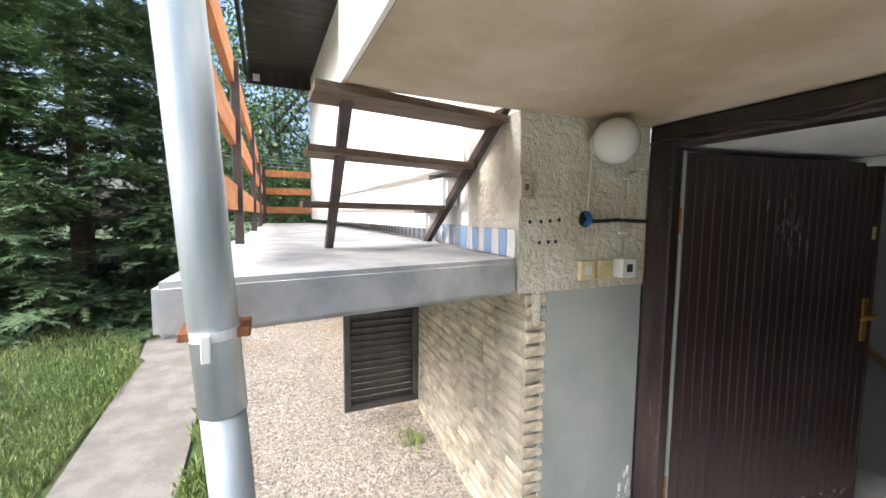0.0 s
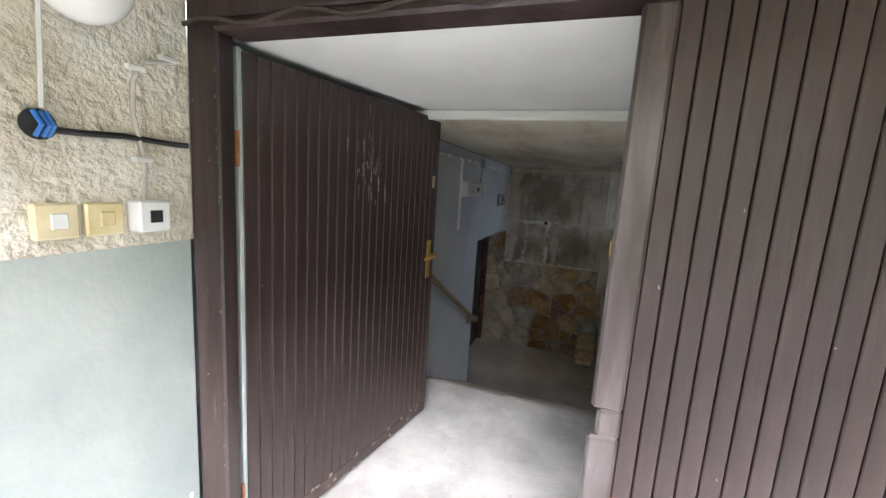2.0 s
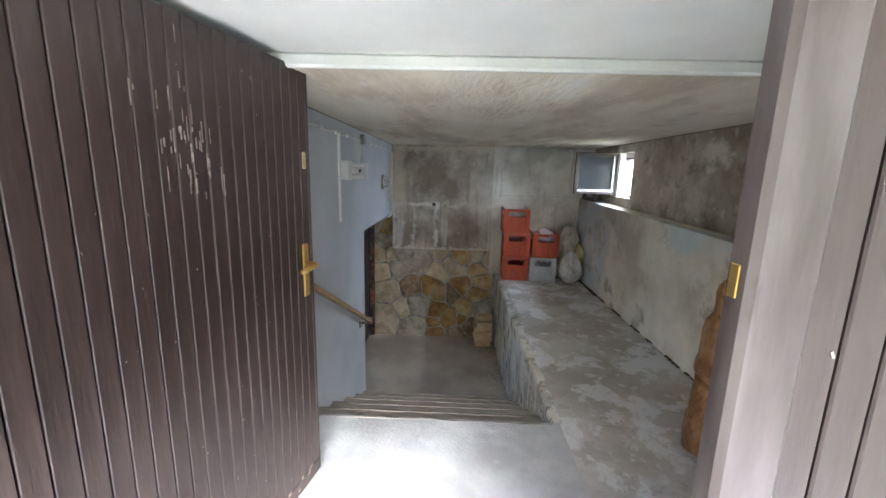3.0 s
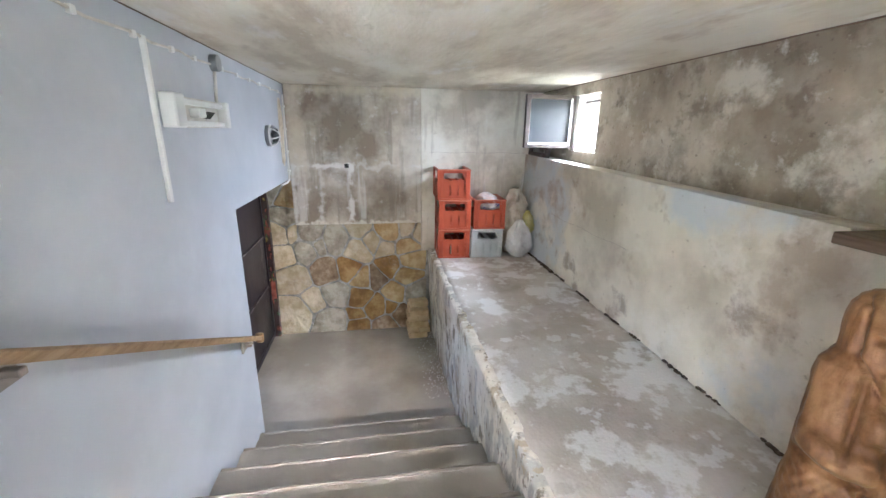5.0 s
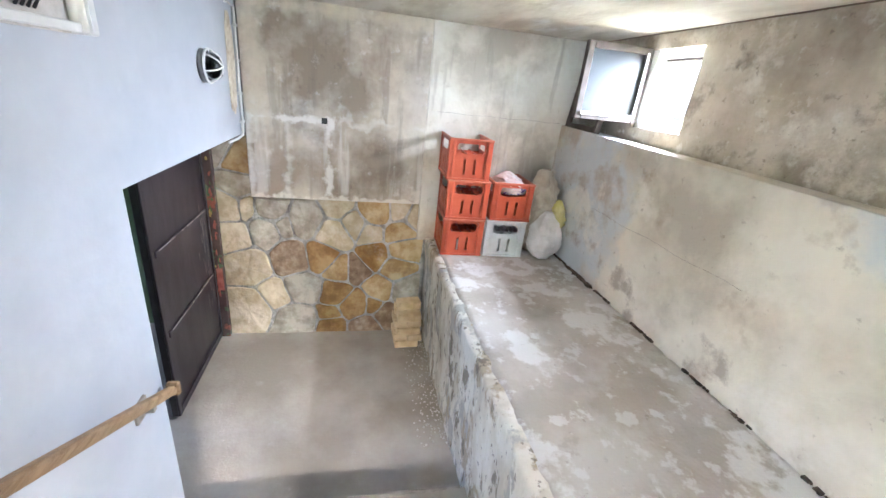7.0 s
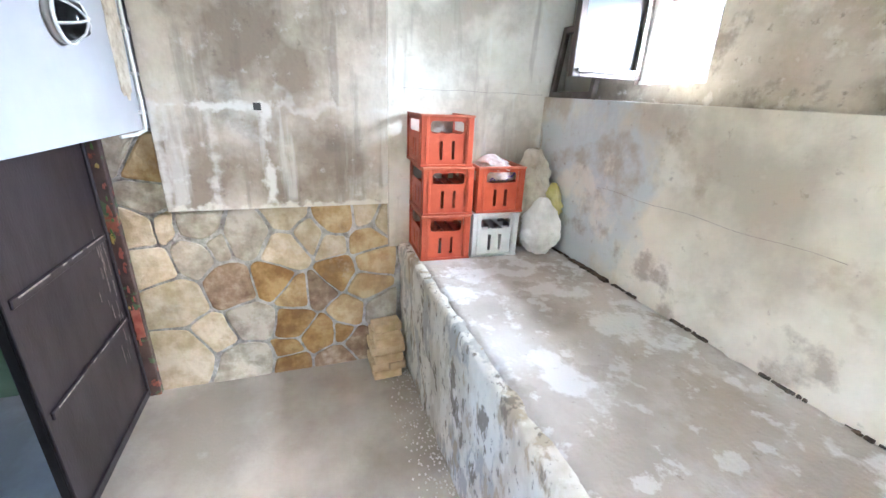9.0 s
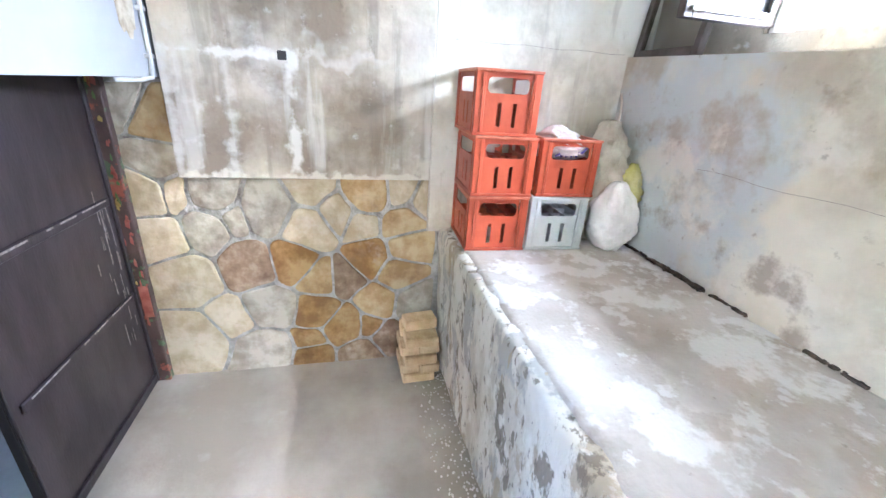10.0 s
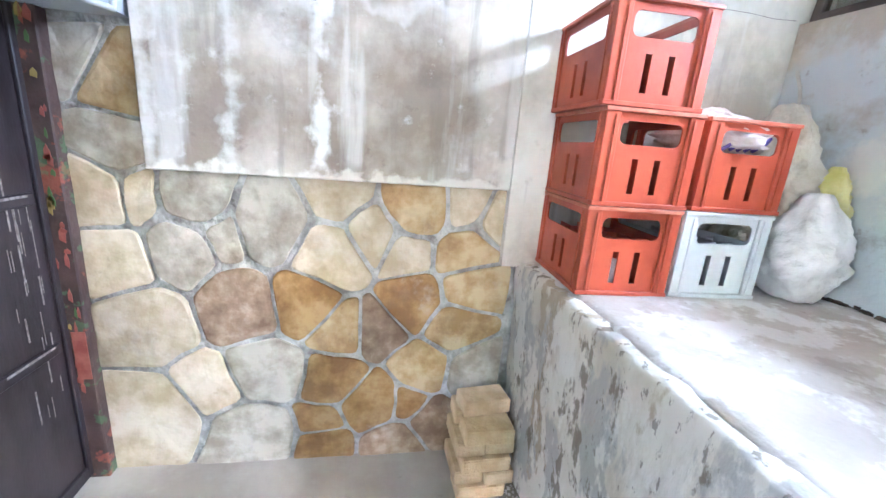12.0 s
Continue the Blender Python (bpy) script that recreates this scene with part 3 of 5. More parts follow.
def smear(name, label, put, u0, u1, v0, v1, material, seed):
    """A thin ragged patch of paint or plaster on a flat wall; put maps (u, v, d) to a point."""
    bm = bmesh.new()
    n = 44
    o = Vector((seed * 3.3, seed * 1.7, 0))
    ring = []
    for k in range(n):
        a = 2 * math.pi * k / n
        q = Vector((math.cos(a) * 2, math.sin(a) * 2, 0)) + o
        r = 1 + 0.3 * noise.noise(q) + 0.22 * noise.noise(q * 3) + 0.12 * noise.noise(q * 7)
        cu, cv = math.cos(a), math.sin(a)
        f = r / max(abs(cu), abs(cv)) ** 0.6
        ring.append(((u0 + u1) / 2 + (u1 - u0) / 2 * f * cu, (v0 + v1) / 2 + (v1 - v0) / 2 * f * cv))
    lo = [bm.verts.new(put(u, v, 0.0)) for u, v in ring]
    hi = [bm.verts.new(put(u, v, 0.0025)) for u, v in ring]
    bm.faces.new(hi)
    for k in range(n):
        bm.faces.new((lo[k], lo[(k + 1) % n], hi[(k + 1) % n], hi[k]))
    return setting(name, bm, material, label, "wall")


# A proud black square stands for the shade inside a hole.
part_hole = setting("hole_shade", boxes((6.17, 6.182, 0.545, 0.585, 0.845, 0.885), bevel=0.003), M["black_rubber"], "dark block for the shade in a small square wall hole", "hole")
rf = random.Random(23)
flecks = [(1.375 + rf.gauss(0, 0.022), 0.2 + rf.gauss(0, 0.09), rf.uniform(0.003, 0.011), rf.uniform(0.006, 0.035)) for k in range(16)]
for k, (uc, vc, du, dv) in enumerate(flecks):
    u0, u1, v0, v1 = min(uc, 1.395) - du, min(uc, 1.395) + du, max(vc, 0.05) - dv, max(vc, 0.05) + dv
    smear("paint_fleck", "white paint fleck on the cement patch", lambda u, v, d: (u, 1.147 - d, v), u0, u1, v0, v1, M["whitewash"], k + 20)
for k, (u0, u1, v0, v1) in enumerate(((0.83, 0.9, 1.12, 1.21), (0.86, 0.9, 0.97, 1.09))):
    smear("pale_chip", "pale chipped plaster beside the slab", lambda u, v, d: (u, 1.1445 - d, v), u0, u1, v0, v1, M["rough_plaster"], k + 30)
crk = bmesh.new()
tube(crk, [(6.1825, -0.25 - 0.1 * k, 1.0 + 0.004 * math.sin(k * 1.9)) for k in range(11)], 0.0011, 5)
setting("wall_crack", crk, M["scuff"], "thin joint line across the cream end wall", "wall")
crk = bmesh.new()
tube(crk, [(5.5 - 0.1 * k, -1.2697, 0.5 + 0.006 * math.sin(k * 1.3)) for k in range(13)], 0.0008, 5)
setting("wall_crack", crk, M["scuff"], "thin joint line along the low wall", "wall")
# thin dark tubes along the top corners of both long walls
for x0, x1, y, z in ((2.5, 6.2, -1.419, 1.598), (2.5, 6.2, 1.109, 1.599)):
    crk = bmesh.new()
    tube(crk, [(x0 + (x1 - x0) * k / 40, y, z + 0.004 * noise.noise(Vector((k * 0.7, y, 0)))) for k in range(41)], 0.004, 5)
    setting("ceiling_line", crk, M["old_wood"], "dark line between wall and ceiling", "wall")

# ---- porch and house front ----
WALL_SKEW = 0.09


def side(y):
    return 0.80 + WALL_SKEW * (y - 1.145)


setting("porch_wall", prism(bmesh.new(), [(0.8, 1.145), (1.42, 1.145), (1.42, 1.6), (side(1.6), 1.6)], 1.09, 1.72), M["rough_plaster"], "coarse cream roughcast plaster wall", "wall")
setting("porch_wall_low", prism(bmesh.new(), [(0.853, 1.16), (1.42, 1.16), (1.42, 1.6), (2.4, 9.0), (side(9.0) + 0.052, 9.0)], -0.2, 1.2), M["cream_mortar"], "mortar core of the low porch wall", "wall")
setting("cement_patch", boxes((0.912, 1.415, 1.147, 1.18, -0.02, 1.097), bevel=0.004), M["grey_patch"], "smooth grey cement patch on the porch wall", "wall")
setting("porch_soffit", boxes((0.214, 1.5, -3.0, 1.16, 1.72, 2.0)), M["beige_soffit"], "beige stained concrete porch ceiling", "ceiling")
smear("soffit_patch", "bare grey patch where paint flaked off the porch ceiling", lambda u, v, d: (u, v, 1.7198 - d), 1.15, 1.33, 0.14, 0.38, M["cellar_floor"], 4)
setting("porch_fascia", boxes((0.202, 0.213, -3.0, 1.16, 1.722, 2.3)), M["white_paint"], "white rendered edge of the porch ceiling", "wall")
# House mass added to block sky light above the cellar and beside the door.
setting("house_block", boxes((1.5, 7.0, -3.0, 3.7, 1.9, 5.0), (1.47, 1.65, -3.0, -1.3, -0.1, 1.9)), M["white_paint"], "white house mass added over and beside the porch for shading", "wall")
setting("house_side", prism(bmesh.new(), [(side(1.6) + 0.03, 1.6), (1.6, 1.6), (2.4, 9.0), (side(9.0), 9.0)], 1.2, 5.0), M["white_paint"], "white rendered house side wall", "wall")
sl = prism(bmesh.new(), [(-0.22, 0.985), (0.8, 1.143), (0.8, 1.6), (1.4, 7.4), (0.0, 7.3)], 1.09, 1.215)
bmesh.ops.bevel(sl, geom=sl.edges[:], offset=0.014, segments=2, affect="EDGES")
setting("balcony_slab", sl, M["slab"], "weathered pale concrete balcony slab", "balcony")

# ---- doors ----
def plank_door(name, length, height, pitch, label, parent_pose):
    """A leaf in its own frame: x along from the hinge, y through the thickness, z up."""
    d = thing(name, label, "door", parent_pose)
    part("backing", boxes((0, length, 0.0, 0.022, 0.015, height), bevel=0.002), M["brown_wood"], d)
    n = round(length / pitch)
    shared = None
    for k in range(n):
        if shared is None:
            shared = mesh_of("plank", boxes((0.0012, pitch - 0.0012, -0.016, 0.0, 0.02, height), bevel=0.002), M["brown_wood"])
        p = new("plank", shared)
        p.parent = d
        p.location.x = k * length / n
    return d


hinge, free = Vector((1.5, 1.055)), Vector((2.56, 0.862))
way = free - hinge
door_l = plank_door("door_1", way.length, 1.612, 0.046, "open dark brown plank door, scratched and dusty", pose(hinge.x, hinge.y, 0, 0, 0, math.degrees(math.atan2(way.y, way.x))))
tagged(door_l, kind="structure")
L1 = way.length
part("kick_strip", boxes((0.0, L1, -0.02, -0.0165, 0.02, 0.075), bevel=0.001), M["dark_steel"], door_l, "worn dark kick strip")
part("edge_strip", boxes((L1 - 0.004, L1 + 0.012, -0.018, 0.024, 0.015, 1.612), bevel=0.002), M["brown_wood"], door_l)
hd = part("handle_plate", boxes((L1 - 0.062, L1 - 0.028, -0.025, -0.0165, 0.8, 1.0), bevel=0.003), M["brass"], door_l, "polished brass handle plate")
hb = bmesh.new()
tube(hb, [(L1 - 0.045, -0.02, 0.925), (L1 - 0.045, -0.065, 0.925), (L1 - 0.055, -0.07, 0.924), (L1 - 0.15, -0.07, 0.918)], 0.009, 10)
smooth(part("lever", hb, M["brass"], hd))
part("back_plate", boxes((L1 - 0.062, L1 - 0.028, 0.022, 0.03, 0.8, 1.0), bevel=0.003), M["brass"], door_l, "polished brass handle plate")
tb = bmesh.new()
tube(tb, [(L1 - 0.045, 0.028, 0.925), (L1 - 0.045, 0.07, 0.925), (L1 - 0.055, 0.075, 0.924), (L1 - 0.14, 0.075, 0.918)], 0.009, 10)
smooth(part("lever", tb, M["brass"], door_l))
part("lock_plate", boxes((L1 - 0.04, L1 - 0.018, -0.022, -0.0165, 1.27, 1.33), bevel=0.003), M["cream_plastic"], door_l, "pale lock plate")
for z in (0.25, 1.35):
    hg = bmesh.new()
    tube(hg, [(-0.012, -0.01, z - 0.05), (-0.012, -0.01, z + 0.05)], 0.009, 8)
    part("hinge", hg, M["rust"], door_l, "rusty steel hinge")
rk = random.Random(41)
for k in range(34):
    x, z = rk.uniform(0.05, L1 - 0.03), rk.choice((0.022, 0.076, rk.uniform(0.03, 0.075)))
    part("paint_chip", boxes((x, x + rk.uniform(0.006, 0.022), -0.0212, -0.0195, z - 0.003, z + rk.uniform(0.003, 0.012))), M["scuff"], door_l)
rs = random.Random(4)
for k in range(40):
    x, z = L1 * 0.5 + rs.gauss(0, 0.06), 1.3 + rs.gauss(0, 0.07)
    part("scratch", boxes((x, x + rs.uniform(0.0015, 0.004), -0.0168, -0.0155, z, z + rs.uniform(0.01, 0.06))), M["scuff"], door_l)

door_r = plank_door("door_2", 1.21, 1.625, 0.0375, "closed dark brown plank door leaf with a grey worn edge", pose(1.436, -0.005, 0, 0, 0, -90))
tagged(door_r, kind="structure")
cs = bmesh.new()
for z0, z1, edge in ((0.02, 0.8, -0.06), (0.8, 0.86, -0.046), (0.86, 1.622, -0.06)):
    box(cs, edge, -0.001, -0.028, 0.006, z0, z1, bevel=0.006)
part("cover_strip", cs, M["worn_brown"], door_r, "worn greyish cover strip")
part("strike_plate", boxes((-0.0625, -0.0605, -0.016, -0.004, 1.17, 1.2), bevel=0.0008), M["brass"], door_r, "small brass strike plate")
rb = bmesh.new()
for k in range(12):
    x0 = -0.055 + k * 0.1
    box(rb, x0, x0 + 0.1, -0.0175, -0.0162, 0.66 - 0.004 * (k % 3 == 1), 0.668 + 0.004 * (k % 2))
part("tape_mark", rb, M["old_rust"], door_r, "orange-brown strip mark")
frame_d = thing("door_frame", "dark brown painted door frame with flaking edges", "door frame")
tagged(frame_d, kind="structure")
part("post", boxes((1.415, 1.47, 1.035, 1.142, 0.0, 1.72), (1.47, 1.5, 1.06, 1.11, 0.0, 1.64), bevel=0.006), M["brown_wood"], frame_d)
part("post", boxes((1.4, 1.5, -1.32, -1.22, 0.0, 1.63), bevel=0.006), M["brown_wood"], frame_d)
part("head", boxes((1.4, 1.5, -1.32, 1.035, 1.63, 1.718), bevel=0.008), M["brown_wood"], frame_d)
part("head_strip", boxes((1.386, 1.4, -1.32, 1.1, 1.655, 1.7), bevel=0.004), M["brown_wood"], frame_d)
cb = bmesh.new()
tube(cb, [(1.392, 1.12 - 0.06 * k, 1.645 + 0.012 * math.sin(k * 1.3) + (0.02 if k > 17 else 0)) for k in range(40)], 0.006, 6)
part("cable", cb, M["dark_steel"], frame_d, "brown painted cable")

part("grey_strip", boxes((1.482, 1.4975, 1.0385, 1.0585, 0.0, 1.62), bevel=0.003), M["grey_patch"], frame_d, "pale grey strip between post and leaf")
rc = random.Random(17)
chip_mesh = mesh_of("paint_chip", boxes((-0.0012, 0.0012, -0.0004, 0.0004, -0.0026, 0.0026)), M["scuff"])
for leaf, wide, yy, count in ((door_l, L1, -0.0164, 46), (door_r, 1.2, -0.0164, 34)):
    for k in range(count):
        ch = new("paint_chip", chip_mesh)
        g = 0.046 if leaf is door_l else 0.0375
        ch.parent = leaf
        x = rc.randrange(1, int(wide / g)) * wide / round(wide / g) + rc.choice((0.006, -0.007, rc.uniform(0.01, 0.03)))
        ch.matrix_basis = pose(x, yy, rc.uniform(0.05, 1.58), 0, rc.uniform(-70, 70), 0) @ Matrix.Diagonal((rc.uniform(0.5, 1.2), 1, rc.uniform(0.4, 1.5), 1))
for k in range(26):
    ch = new("paint_chip", chip_mesh)
    ch.parent = frame_d
    ch.matrix_basis = pose(1.4146, rc.choice((1.04, 1.045, rc.uniform(1.04, 1.135))), rc.uniform(0.05, 1.6), 0, 0, 90) @ pose(0, 0, 0, 0, rc.uniform(-60, 60), 0) @ Matrix.Diagonal((rc.uniform(0.5, 1.3), 1, rc.uniform(0.4, 1.5), 1))

sd = thing("side_door", "dark brown steel door with ribs, standing ajar", "door", pose(6.185, 1.408, FLOOR, 0, 0, 180.5))
part("leaf", boxes((0, 0.91, -0.035, 0.0, 0.02, 1.672), bevel=0.003), M["steel_door"], sd)
for z0, z1 in ((0.575, 0.615), (1.09, 1.13)):
    part("rib", boxes((0.05, 0.86, 0.0, 0.014, z0, z1), bevel=0.004), M["steel_door"], sd)
    for u0, u1 in ((0.08, 0.27), (0.31, 0.42), (0.46, 0.5), (0.6, 0.82)):
        part("paint_chip", boxes((u0, u1, 0.0135, 0.0148, z1 - 0.012, z1 - 0.004)), M["scuff"], sd, "pale worn paint line")
part("edge_fold", boxes((0.0, 0.035, 0.0, 0.014, 0.02, 1.672), bevel=0.003), M["steel_door"], sd)
part("edge_fold", boxes((0.875, 0.91, 0.0, 0.014, 0.02, 1.672), bevel=0.003), M["steel_door"], sd)
part("bottom_fold", boxes((0.035, 0.875, 0.0, 0.014, 0.02, 0.07), bevel=0.003), M["steel_door"], sd)
rd3 = random.Random(31)
for k in range(26):
    u, z, ln = 0.06 + abs(rd3.gauss(0, 0.07)), rd3.uniform(0.35, 1.05), rd3.uniform(0.03, 0.16)
    part("scratch", boxes((u, u + rd3.uniform(0.002, 0.006), -0.0005, 0.0008, z, z + ln)), M["scuff"], sd)
fr = thing("side_door_frame", "brown door frame with flaking red and green paint", "door frame")
tagged(fr, kind="structure")
part("post", boxes((6.172, 6.22, 1.338, 1.412, FLOOR, 0.735), bevel=0.004), M["red_frame"], fr)
rd3 = random.Random(14)
for k in range(34):
    z = rd3.uniform(-0.6, 0.7)
    flake = bmesh.new()
    y, w, h = 1.345 + rd3.uniform(0, 0.045), rd3.uniform(0.006, 0.02), rd3.uniform(0.012, 0.06)
    prism(flake, [(0, 0), (w, 0.2 * h), (0.9 * w, 0.7 * h), (0.4 * w, h), (-0.15 * w, 0.55 * h)], 0.0, 0.002)
    fl = part("paint_flake", flake, M[rd3.choice(("flake_red", "flake_red", "flake_red", "leaf_tree", "flake_ochre"))], fr, "curled flake of old paint")
    fl.matrix_basis = Matrix(((0, 0, -1, 6.1722), (1, 0, 0, y), (0, 1, 0, z), (0, 0, 0, 1)))
part("paint_flake", boxes((6.169, 6.1722, 1.343, 1.388, -0.5, -0.31), bevel=0.001), M["flake_red"], fr, "bare patch of old red paint")

# ---- window in the thick wall ----
win = thing("window_1", "small cellar window with a brown frame, open inward", "window")
tagged(win, kind="structure")
part("frame", boxes((WX0, WX0 + 0.03, -1.66, -1.6, WZ0, WZ1), (WX1 - 0.07, WX1, -1.5, -1.44, WZ0, WZ1), (WX0 + 0.03, WX1 - 0.07, -1.66, -1.6, WZ0, WZ0 + 0.03), (WX0 + 0.03, WX1 - 0.07, -1.66, -1.6, WZ1 - 0.03, WZ1), bevel=0.004),
     M["white_paint"], win, "chipped white outer frame")
part("inner_frame", boxes((WX1 - 0.055, WX1 - 0.002, -1.55, -1.5, WZ0, WZ1), (WX0, WX1 - 0.055, -1.55, -1.5, WZ1 - 0.045, WZ1), (WX0, WX1 - 0.055, -1.55, -1.5, WZ0, WZ0 + 0.03), bevel=0.004), M["white_paint"], win, "chipped white inner frame")
part("joint_line", boxes((WX1 - 0.066, WX1 - 0.0555, -1.558, -1.503, WZ0 + 0.03, WZ1 - 0.045), (WX1 - 0.008, WX1 - 0.0005, -1.499, -1.44, WZ0, WZ1), (WX0, WX1 - 0.07, -1.557, -1.502, WZ1 - 0.058, WZ1 - 0.0455)), M["window_paint"], win, "dark line along the frame joints")
sash = part("sash", boxes((5.5, 5.54, -1.43, -1.39, 1.08, 1.52), (5.5, 5.54, -1.03, -0.99, 1.08, 1.52), (5.5, 5.54, -1.39, -1.03, 1.08, 1.12), (5.5, 5.54, -1.39, -1.03, 1.48, 1.52), bevel=0.003), M["window_paint"], win)
pane = part("pane", boxes((5.516, 5.522, -1.39, -1.03, 1.12, 1.48)), M["frosted"], sash)
pane.visible_shadow = False
part("bead", boxes((5.49, 5.5, -1.4, -1.02, 1.105, 1.125), (5.49, 5.5, -1.4, -1.385, 1.125, 1.49), bevel=0.002), M["white_paint"], sash, "white glazing bead")
for k in range(3):
    bb = bmesh.new()
    tube(bb, [(WX0 + 0.13 + 0.1 * k, -1.69, WZ0), (WX0 + 0.13 + 0.1 * k, -1.69, WZ1)], 0.006, 6)
    part("bar", bb, M["dark_steel"], win)
sf = thing("window_sash", "spare brown window sash leaning on the wall ledge", "window sash", pose(5.945, -1.31, 0.98, 7, 0, 0))
for r in ((-0.225, -0.19, -0.02, 0.02, 0, 0.44), (0.19, 0.225, -0.02, 0.02, 0, 0.44)):
    part("stile", boxes(r, bevel=0.003), M["window_paint"], sf)
for z0 in (0.0, 0.4):
    part("rail", boxes((-0.19, 0.19, -0.02, 0.02, z0, z0 + 0.04), bevel=0.003), M["window_paint"], sf)
spare = part("pane", boxes((-0.19, 0.19, -0.003, 0.003, 0.04, 0.4)), M["clear_glass"], sf)
spare.visible_shadow = False


# ---- crates ----
def rim_hole(bm, u0, u1, v0, v1, r, put, depth, hu0, hu1, hv0, hv1, steps=4):
    """A flat plate u0..u1, v0..v1 with a round-cornered hole; put maps (u, v, d) to a point."""
    outer, inner = [], []
    for cx, cy, a0 in ((hu1 - r, hv1 - r, 0), (hu0 + r, hv1 - r, 90), (hu0 + r, hv0 + r, 180), (hu1 - r, hv0 + r, 270)):
        for k in range(steps + 1):
            a = radians(a0 + 90 * k / steps)
            p = (cx + r * math.cos(a), cy + r * math.sin(a))
            inner.append(p)
            mx, my = (u1 if a0 in (0, 270) else u0), (v1 if a0 in (0, 90) else v0)
            s0, s1 = (a0 in (0, 180)), k / steps
            if k == steps / 2:
                outer.append((mx, my))
            elif (k < steps / 2) == bool(s0):
                outer.append((mx, p[1]))
            else:
                outer.append((p[0], my))
    n = len(inner)
    layers = [[bm.verts.new(put(u, v, d)) for u, v in ring] for d in (0, depth) for ring in (outer, inner)]
    o0, i0, o1, i1 = layers
    for k in range(n):
        q = (k + 1) % n
        for f in ((o0[k], o0[q], i0[q], i0[k]), (o1[k], i1[k], i1[q], o1[q]), (i0[k], i0[q], i1[q], i1[k]), (o0[k], o1[k], o1[q], o0[q])):
            if len(set(v.co.to_tuple(6) for v in f)) >= 3:
                bm.faces.new(f)


def crate(material, label, where, turn):
    w, d, h = 0.31, 0.4, 0.287
    c = thing("bottle_crate", label, "crate", where @ pose(0, 0, 0, 0, 0, turn), "stacked bottle crates")
    part("base", boxes((-w / 2 + 0.01, w / 2 - 0.01, -d / 2 + 0.01, d / 2 - 0.01, 0.0, 0.012), bevel=0.003), material, c)
    for sx in (-1, 1):
        for sy in (-1, 1):
            x, y = sx * w / 2, sy * d / 2
            bm = bmesh.new()
            box(bm, min(x, x - sx * 0.045), max(x, x - sx * 0.045), min(y, y - sy * 0.007), max(y, y - sy * 0.007), 0.0, h - 0.01, bevel=0.002)
            box(bm, min(x, x - sx * 0.007), max(x, x - sx * 0.007), min(y - sy * 0.007, y - sy * 0.05), max(y - sy * 0.007, y - sy * 0.05), 0.0, h - 0.01, bevel=0.002)
            box(bm, min(x - sx * 0.028, x - sx * 0.034), max(x - sx * 0.028, x - sx * 0.034), min(y + sy * 0.004, y), max(y + sy * 0.004, y), 0.0, h - 0.02, bevel=0.001)
            box(bm, min(x + sx * 0.004, x), max(x + sx * 0.004, x), min(y - sy * 0.03, y - sy * 0.036), max(y - sy * 0.03, y - sy * 0.036), 0.0, h - 0.02, bevel=0.001)
            part("corner_post", bm, material, c)
    rim, foot = bmesh.new(), bmesh.new()
    for r in ((-w / 2 - 0.004, w / 2 + 0.004, -d / 2 - 0.004, -d / 2 + 0.012), (-w / 2 - 0.004, w / 2 + 0.004, d / 2 - 0.012, d / 2 + 0.004), (-w / 2 - 0.004, -w / 2 + 0.012, -d / 2 + 0.012, d / 2 - 0.012), (w / 2 - 0.012, w / 2 + 0.004, -d / 2 + 0.012, d / 2 - 0.012)):
        box(rim, *r, h - 0.012, h, bevel=0.002)
        box(foot, *r, 0.0, 0.014, bevel=0.002)
    part("rim", rim, M["crate_rim"] if material is M["crate_red"] else material, c)
    part("foot", foot, material, c)
    for length, far, swap in ((w, d, 0), (w, -d, 0), (d, w, 1), (d, -w, 1)):
        sgn = 1 if far > 0 else -1

        def put(u, v, dd, far=far, sgn=sgn, swap=swap):
            o = far / 2 - sgn * (0.008 + dd)
            return (o, u, v) if swap else (u, o, v)
        half = length / 2 - 0.045
        bm = bmesh.new()
        rim_hole(bm, -half, half, 0.165, h - 0.012, 0.02, put, 0.006, -half + 0.012, half - 0.012, 0.185, 0.252)
        s = 0.026
        for u0, u1, v0, v1 in ((-half, -s - 0.02, 0.014, 0.165), (s + 0.02, half, 0.014, 0.165), (-s, s, 0.014, 0.165), (-s - 0.02, -s, 0.014, 0.04), (s, s + 0.02, 0.014, 0.04), (-s - 0.02, -s, 0.145, 0.165), (s, s + 0.02, 0.145, 0.165)):
            a, b = put(u0, v0, 0), put(u1, v1, 0.006)
            box(bm, min(a[0], b[0]), max(a[0], b[0]), min(a[1], b[1]), max(a[1], b[1]), v0, v1)
        part("side_panel", bm, material, c)
    for k in (-1, 0, 1):
        part("divider", boxes((-w / 2 + 0.02, w / 2 - 0.02, k * 0.09 - 0.002, k * 0.09 + 0.002, 0.012, 0.17)), material, c)
        part("divider", boxes((k * 0.07 - 0.002, k * 0.07 + 0.002, -d / 2 + 0.02, d / 2 - 0.02, 0.012, 0.171)), material, c)
    return c


CX = 5.99
crate(M["crate_red"], "red plastic bottle crate at the bottom of the stack", pose(CX + 0.01, -0.465, 0.0), 87)
crate(M["crate_red"], "red plastic bottle crate in the middle of the stack", pose(CX + 0.01, -0.467, 0.289), 87.5)
crate(M["crate_red"], "empty red plastic crate on top of the stack", pose(CX + 0.015, -0.448, 0.578), 88)
crate(M["crate_grey"], "pale grey plastic bottle crate on the ledge", pose(CX, -0.795, 0.0), 87)
